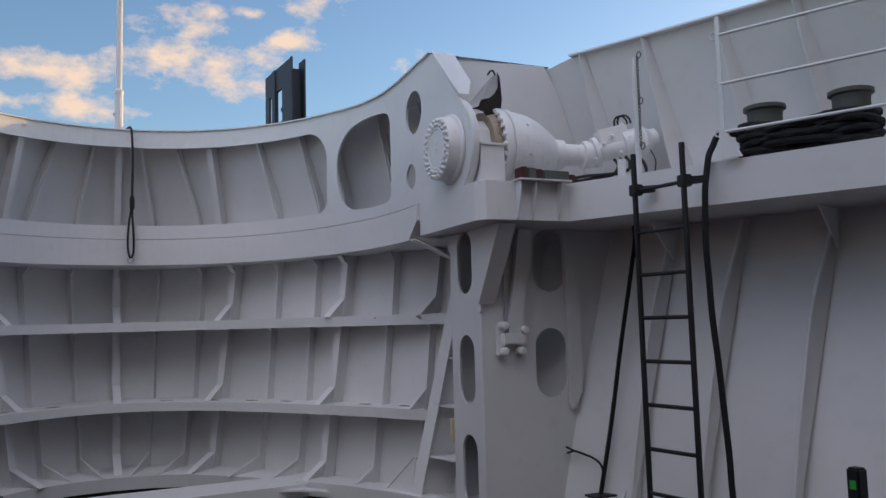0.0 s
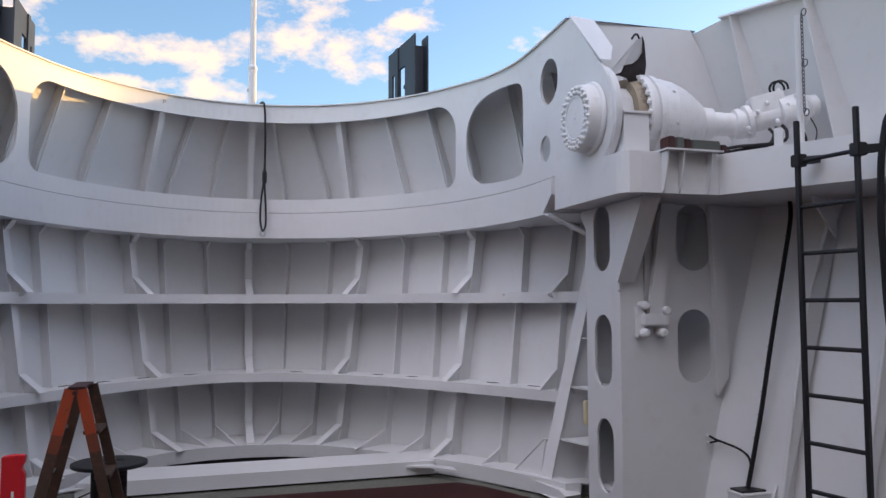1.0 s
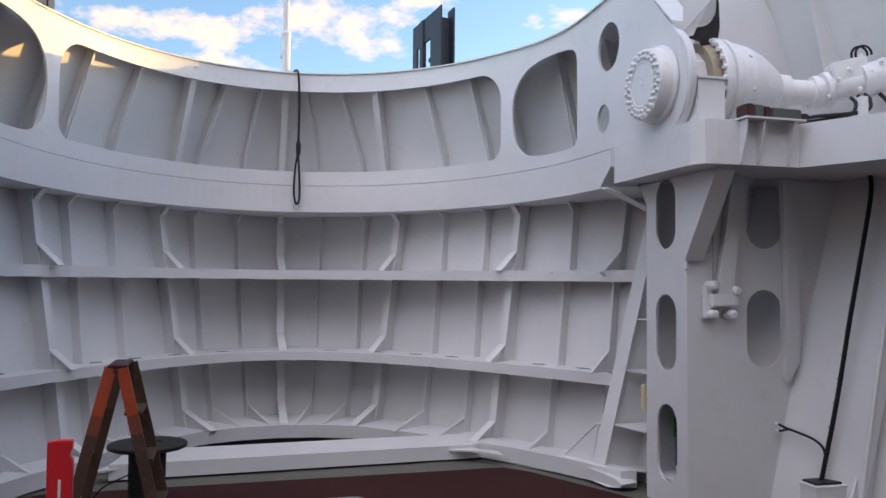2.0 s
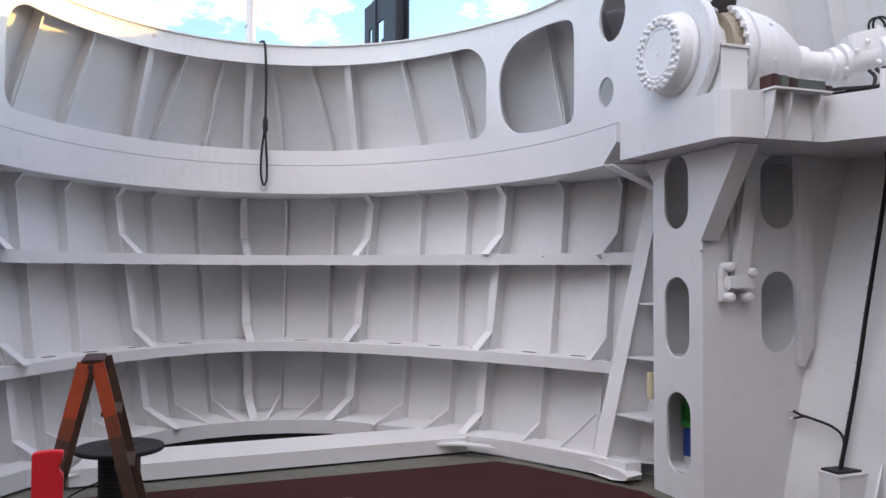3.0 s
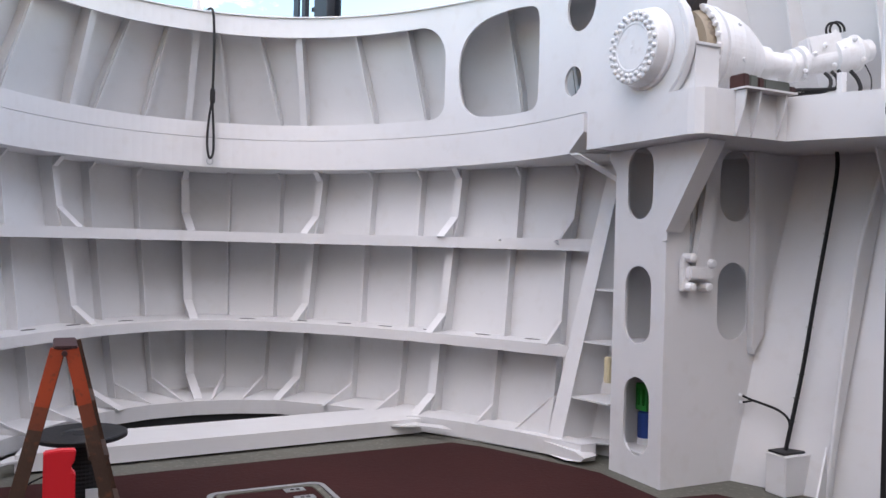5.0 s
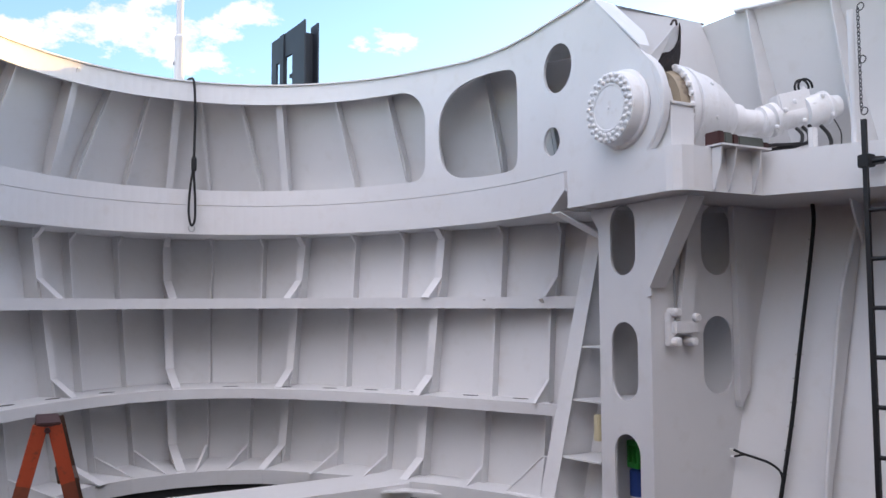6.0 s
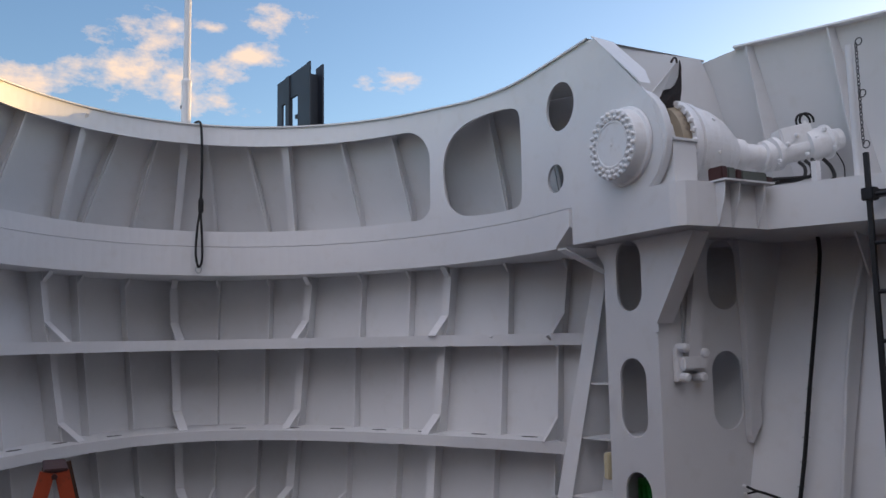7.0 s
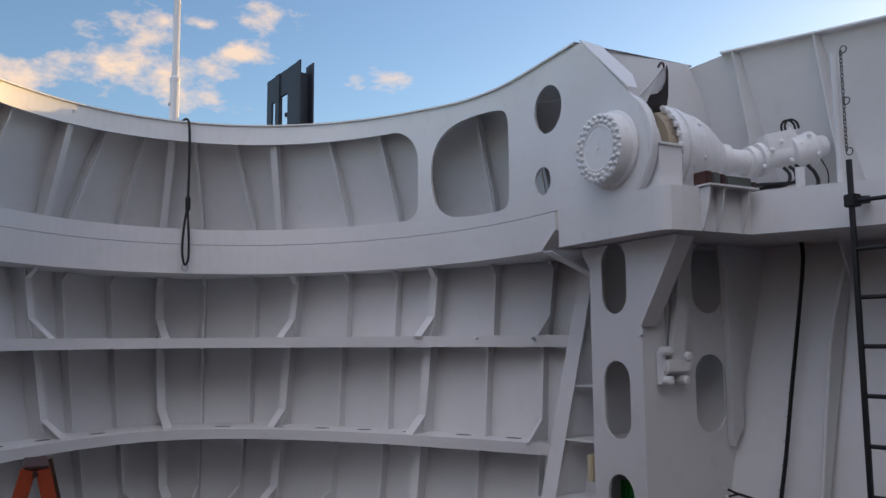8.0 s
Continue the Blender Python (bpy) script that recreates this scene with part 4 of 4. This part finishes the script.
part("branch", tube([(3.175, -3.73, 0.615), (3.14, -3.66, 0.59)], 0.008, 6), RUBBER, cable)
for x, y, z in ((3.138, -3.652, 0.642), (3.138, -3.656, 0.589)):
    part("end_cap", lathe((x, y, z), (-0.5, 0.8, 0), [(0, 0.011), (0.022, 0.011)], 8), LABEL, cable, "pale cable end")
part("gland_plate", box((3.135, -4.05, 0.285), (3.345, -3.91, 0.30)), BLACK, cable)
cbox = thing("cable_box", "white steel cable box at the foot of the hull", "box")
part("body", box((3.11, -4.085, 0.0), (3.36, -3.91, 0.285), 0.008), WHITE, cbox)
part("lid", box((3.105, -4.09, 0.270), (3.365, -3.905, 0.284), 0.003), WHITE, cbox)

# ---- sling hanging from the visor ----
sling = thing("rope_sling", "black wire sling with an eye hung over the visor", "sling")
sp = web_place(0.0, 0, -0.03)
SX, SY = -0.06, sp.y - 0.01
part("strap", tube([(SX - 0.05, SY + 0.22, 4.075), (SX - 0.03, SY + 0.05, 4.085), (SX, SY - 0.02, 4.03), (SX + 0.015, SY - 0.025, 3.7), (SX + 0.012, SY - 0.02, 3.25)], 0.013, 6), RUBBER, sling)
part("ferrule", lathe((SX + 0.012, SY - 0.02, 3.10), (0, 0, 1), [(0, 0.02), (0.02, 0.028), (0.13, 0.028), (0.16, 0.016)], 10), RUBBER, sling)
part("loop", tube([(SX + 0.005, SY - 0.02, 3.12), (SX - 0.022, SY - 0.02, 2.92), (SX - 0.032, SY - 0.02, 2.68), (SX - 0.005, SY - 0.02, 2.54), (SX + 0.03, SY - 0.02, 2.60), (SX + 0.030, SY - 0.02, 2.80), (SX + 0.018, SY - 0.02, 3.0), (SX + 0.010, SY - 0.02, 3.12)], 0.012, 6), RUBBER, sling)
part("eye", tube([(SX + 0.03 * math.cos(a), SY - 0.02, 2.51 + 0.035 * math.sin(a)) for a in (radians(b) for b in range(0, 361, 45))], 0.007, 6), STEEL, sling)

# ---- flagpole ----
pole = thing("flagpole", "white jackstaff on the stem", "flagpole")
part("lower_tube", rod((-0.20, 0.56, 4.045), (-0.20, 0.56, 4.52), 0.050), WHITE, pole)
part("upper_tube", rod((-0.20, 0.56, 4.50), (-0.20, 0.56, 7.6), 0.036), WHITE, pole)
part("collar", lathe((-0.20, 0.56, 4.47), (0, 0, 1), [(0, 0.050), (0.02, 0.054), (0.05, 0.054), (0.07, 0.04)], 16), WHITE, pole)
part("cleat", box((-0.26, 0.54, 4.22), (-0.20, 0.58, 4.25)), STEEL, pole)

# ---- dark steel masts ashore ----


def shore_mast(near, far, out, high):
    """A guide mast: a slotted side plate from near to far, and an open beam beside its near edge on the side out."""
    mast = thing("steel_mast", "dark blue steel guide mast of slotted plates behind the bow", "mast", group="shore masts")
    a, c = Vector((*near, 0)), Vector((*far, 0))
    way = (c - a).normalized()
    across = Vector((way.y, -way.x, 0)) * (1 if way.y * out > 0 else -1)
    long = (c - a).length

    def lay(s, z, k):
        return a + way * s + across * k + Vector((0, 0, z))
    outline = [(0, -3.2), (long, -3.2), (long, high - 0.02), (0, high)]
    gaps = [[(0.42, high - 2.6), (0.86, high - 2.6), (0.86, high - 0.62), (0.42, high - 0.62)], [(1.12, high - 2.6), (1.42, high - 2.6), (1.42, high - 0.66), (1.12, high - 0.66)]]
    part("side_plate", plate(outline, gaps, 0.06, lay), NAVY, mast)
    for s in (0.99,):
        loop = [(s - 0.11, high - 1.7), (s - 0.05, high - 1.85), (s + 0.05, high - 1.85), (s + 0.11, high - 1.7), (s + 0.11, high - 0.02), (s - 0.11, high - 0.02)]
        part("strap_plate", plate(loop, [], -0.035, lay), NAVY, mast)
    for z in (high - 1.1, high - 1.45, high - 1.75):
        part("cross_bar", bar(lay(0.40, z, 0.18), lay(0.90, z + 0.04, 0.18), 0.10, 0.08, (0, 0, 1)), NAVY, mast)
    loop = [(0, -3.2), (0.30, -3.2), (0.30, high - 0.05), (0, high)]
    part("beam_flange", plate([(-0.28, -3.2), (0.0, -3.2), (0.0, high), (-0.28, high + 0.02)], [], 0.04, lay), NAVY, mast)
    part("beam_flange", plate([(-0.28, -3.2), (0.10, -3.2), (0.10, high - 0.02), (-0.28, high)], [], 0.04, lambda s, z, k: lay(s, z, k + 0.34)), NAVY, mast)
    part("beam_web", plate([(0.04, -3.2), (0.37, -3.2), (0.37, high - 0.20), (0.04, high - 0.20)], [], 0.04, lambda s, z, k: lay(-0.02 + k, z, s)), NAVY, mast)
    return mast


shore_mast((4.13, 10.4), (3.92, 12.1), 1, 8.45)
shore_mast((-4.91, 10.4), (-4.89, 12.1), -1, 8.50)

# ---- step ladder ----
step = thing("step_ladder", "folding step ladder with worn brown rails and orange painted tops", "step ladder")
TOP = Vector((-1.452, -3.41, 1.145))
for sx in (-1, 1):
    for sy in (-1, 1):
        turn = 0.022 if sy > 0 else 0.0
        top = TOP + Vector((0.032 * sx + turn, 0.17 * sy, -0.01))
        foot = Vector((TOP.x + 0.30 * sx + turn, TOP.y + 0.21 * sy, 0.0))
        way = Vector((0, 1, 0))
        if sy < 0:
            k0, k1 = top + (foot - top) * 0.25, top + (foot - top) * 0.35
            rail_ob = part("rail", bar(foot, k1, 0.030, 0.066, way), BROWN, step)
            part("worn_band", bar(k1, k0, 0.0305, 0.0665, way), SCORCHED, rail_ob, "scorched orange paint band")
            part("painted_top", bar(k0, top, 0.031, 0.067, way), ORANGE, rail_ob, "orange painted rail top")
        else:
            rail_ob = part("rail", bar(foot, top, 0.030, 0.066, way), BROWN, step)
        part("shoe", box((foot.x - 0.045, foot.y - 0.022, 0.0), (foot.x + 0.045, foot.y + 0.022, 0.035), 0.006), RUBBER, rail_ob)
    for k in range(1, 4):
        f = k / 4
        x = TOP.x + sx * (0.032 + 0.278 * f)
        z = TOP.z * (1 - f)
        if sx > 0:
            part("tread", box((x - 0.05, TOP.y - 0.19, z - 0.012), (x + 0.05, TOP.y + 0.19, z + 0.012), 0.004), BROWN, step)
        else:
            part("cross_bar", rod((x, TOP.y - 0.19, z), (x, TOP.y + 0.19, z), 0.012), STEEL, step)
part("top_cap", box((TOP.x - 0.050, TOP.y - 0.19, TOP.z - 0.012), (TOP.x + 0.062, TOP.y + 0.19, TOP.z + 0.006), 0.005), RUST, step, "dark rusty hinge cap")
for sy in (-1, 1):
    part("hinge_bolt", rod((TOP.x, TOP.y + 0.19 * sy, TOP.z - 0.03), (TOP.x, TOP.y + 0.215 * sy, TOP.z - 0.03), 0.014), RUST, step)

# ---- cable drum ----
drum = thing("cable_drum", "black cable drum standing on its flange", "cable drum")
DX, DY = -1.337, -2.69
part("bottom_flange", lathe((DX, DY, 0.006), (0, 0, 1), [(0, 0.27), (0.025, 0.27), (0.03, 0.26)], 40), BLACK, drum)
part("wound_cable", lathe((DX, DY, 0.036), (0, 0, 1), [(0, 0.115)] + [(0.012 + 0.012 * k, 0.125 + 0.003 * (k % 2)) for k in range(36)] + [(0.45, 0.115)], 32), RUBBER, drum)
part("top_flange", lathe((DX, DY, 0.478), (0, 0, 1), [(0, 0.26), (0.005, 0.27), (0.026, 0.27), (0.031, 0.26), (0.031, 0.11), (0.020, 0.10), (0.020, 0.045), (0.026, 0.04)], 48), BLACK, drum)
part("label", box((DX + 0.03, DY - 0.138, 0.09), (DX + 0.11, DY - 0.120, 0.19)), LABEL, drum, "white paper label")
part("loose_wire", tube([(DX - 0.12, DY - 0.05, 0.30), (DX - 0.30, DY + 0.02, 0.20), (DX - 0.38, DY + 0.12, 0.06), (DX - 0.30, DY + 0.2, 0.02)], 0.006, 5), RUBBER, drum)

# ---- red post ----
red_post = thing("red_post", "flat red plastic post with a white slot mark standing on deck", "post")
TX, TY = -1.487, -5.075
side_line = [(-0.050, 0.012), (0.050, 0.012), (0.050, 0.905), (0.038, 0.915), (0.036, 0.935), (0.046, 0.945), (0.050, 0.985), (0.0, 0.988), (-0.050, 0.982)]
bm = prism([(TX + x, TY - 0.022, z) for x, z in side_line], (0, 0, 0), (0, 0.044, 0))
bmesh.ops.recalc_face_normals(bm, faces=bm.faces)
bmesh.ops.bevel(bm, geom=bm.edges[:], offset=0.004, segments=2, affect="EDGES")
part("body", bm, REDPLASTIC, red_post)
part("foot_plate", box((TX - 0.075, TY - 0.06, 0.005), (TX + 0.075, TY + 0.06, 0.017), 0.003), REDPLASTIC, red_post)
part("label_band", box((TX - 0.0485, TY - 0.0245, 0.58), (TX + 0.0485, TY - 0.0215, 0.705)), PINK, red_post, "pale printed label band")
part("white_mark", box((TX - 0.004, TY - 0.0245, 0.728), (TX + 0.007, TY - 0.0215, 0.825)), LABEL, red_post, "white slot mark")

# ---- deck hatch ----
hatch = thing("deck_hatch", "red deck hatch with worn grey frame and small plates", "hatch")
hx0, hy0, hx1, hy1 = -0.57, -3.52, 0.235, -2.58
for k, (a, b) in enumerate(((0.0, 0.035), (0.055, 0.095))):
    loop = round_slot((hx0 + hx1) / 2, (hy0 + hy1) / 2, hx1 - hx0 - 2 * a, hy1 - hy0 - 2 * a, 0.09 - 0.02 * k)
    inner = round_slot((hx0 + hx1) / 2, (hy0 + hy1) / 2, hx1 - hx0 - 2 * b, hy1 - hy0 - 2 * b, 0.08 - 0.02 * k)
    part("frame_bar", plate(loop, [inner], 0.010 + 0.006 * k, lambda s, z, d: (s, z, 0.005 + d)), STEEL if k == 0 else GREY, hatch)
part("lid", prism([(s, z, 0.005) for s, z in round_slot((hx0 + hx1) / 2, (hy0 + hy1) / 2, hx1 - hx0 - 0.20, hy1 - hy0 - 0.20, 0.05)], (0, 0, 0), (0, 0, 0.012)), RED, hatch)
for cx, cy in ((0.0, -2.73), (0.02, -2.91)):
    pl = part("lock_plate", box((cx - 0.07, cy - 0.04, 0.017), (cx + 0.07, cy + 0.04, 0.022), 0.002), STEEL, hatch)
    part("keyhole", box((cx - 0.03, cy - 0.015, 0.021), (cx - 0.005, cy + 0.015, 0.0235)), BLACK, pl)
    part("keyhole", box((cx + 0.01, cy - 0.015, 0.021), (cx + 0.035, cy + 0.015, 0.0235)), BLACK, pl)

# ---- things stored inside the hinge column ----
spray = thing("green_crate", "green plastic holder stored inside the column", "holder")
grip = [round_slot(-3.105, 0.565, 0.030, 0.13, 0.008), round_slot(-3.160, 0.565, 0.030, 0.13, 0.008)]
part("frame", plate(round_slot(-3.135, 0.566, 0.13, 0.208, 0.012), grip, 0.05, lambda s, z, k: (2.62 + k, s, z)), GREEN, spray)
part("back_panel", box((2.672, -3.195, 0.465), (2.690, -3.075, 0.665), 0.004), DARKWELL, spray)
canister = thing("blue_canister", "blue canister with a white base inside the column", "canister")
part("body", lathe((2.67, -3.13, 0.25), (0, 0, 1), [(0, 0.06), (0.19, 0.06), (0.21, 0.03)], 20), BLUE, canister)
part("base", lathe((2.67, -3.13, 0.20), (0, 0, 1), [(0, 0.062), (0.05, 0.062)], 20), LABEL, canister)
inner_shelf = thing("inner_shelf", "white shelf plate inside the column", "shelf")
part("plate", box((2.44, -3.59, 0.185), (3.0, -3.05, 0.2)), WHITE, inner_shelf)
cream = thing("cream_box", "small cream plastic box fixed beside the column", "box")
part("body", box((2.40, -3.0, 0.66), (2.46, -2.94, 0.86), 0.008), CREAM, cream)
torch = thing("black_handset", "black handset with a green mark hung on the hull", "handset")
part("body", box((3.52, -6.15, 0.50), (3.60, -6.06, 0.80), 0.012), BLACK, torch)
part("green_mark", box((3.514, -6.13, 0.68), (3.521, -6.09, 0.73)), GREEN, torch)
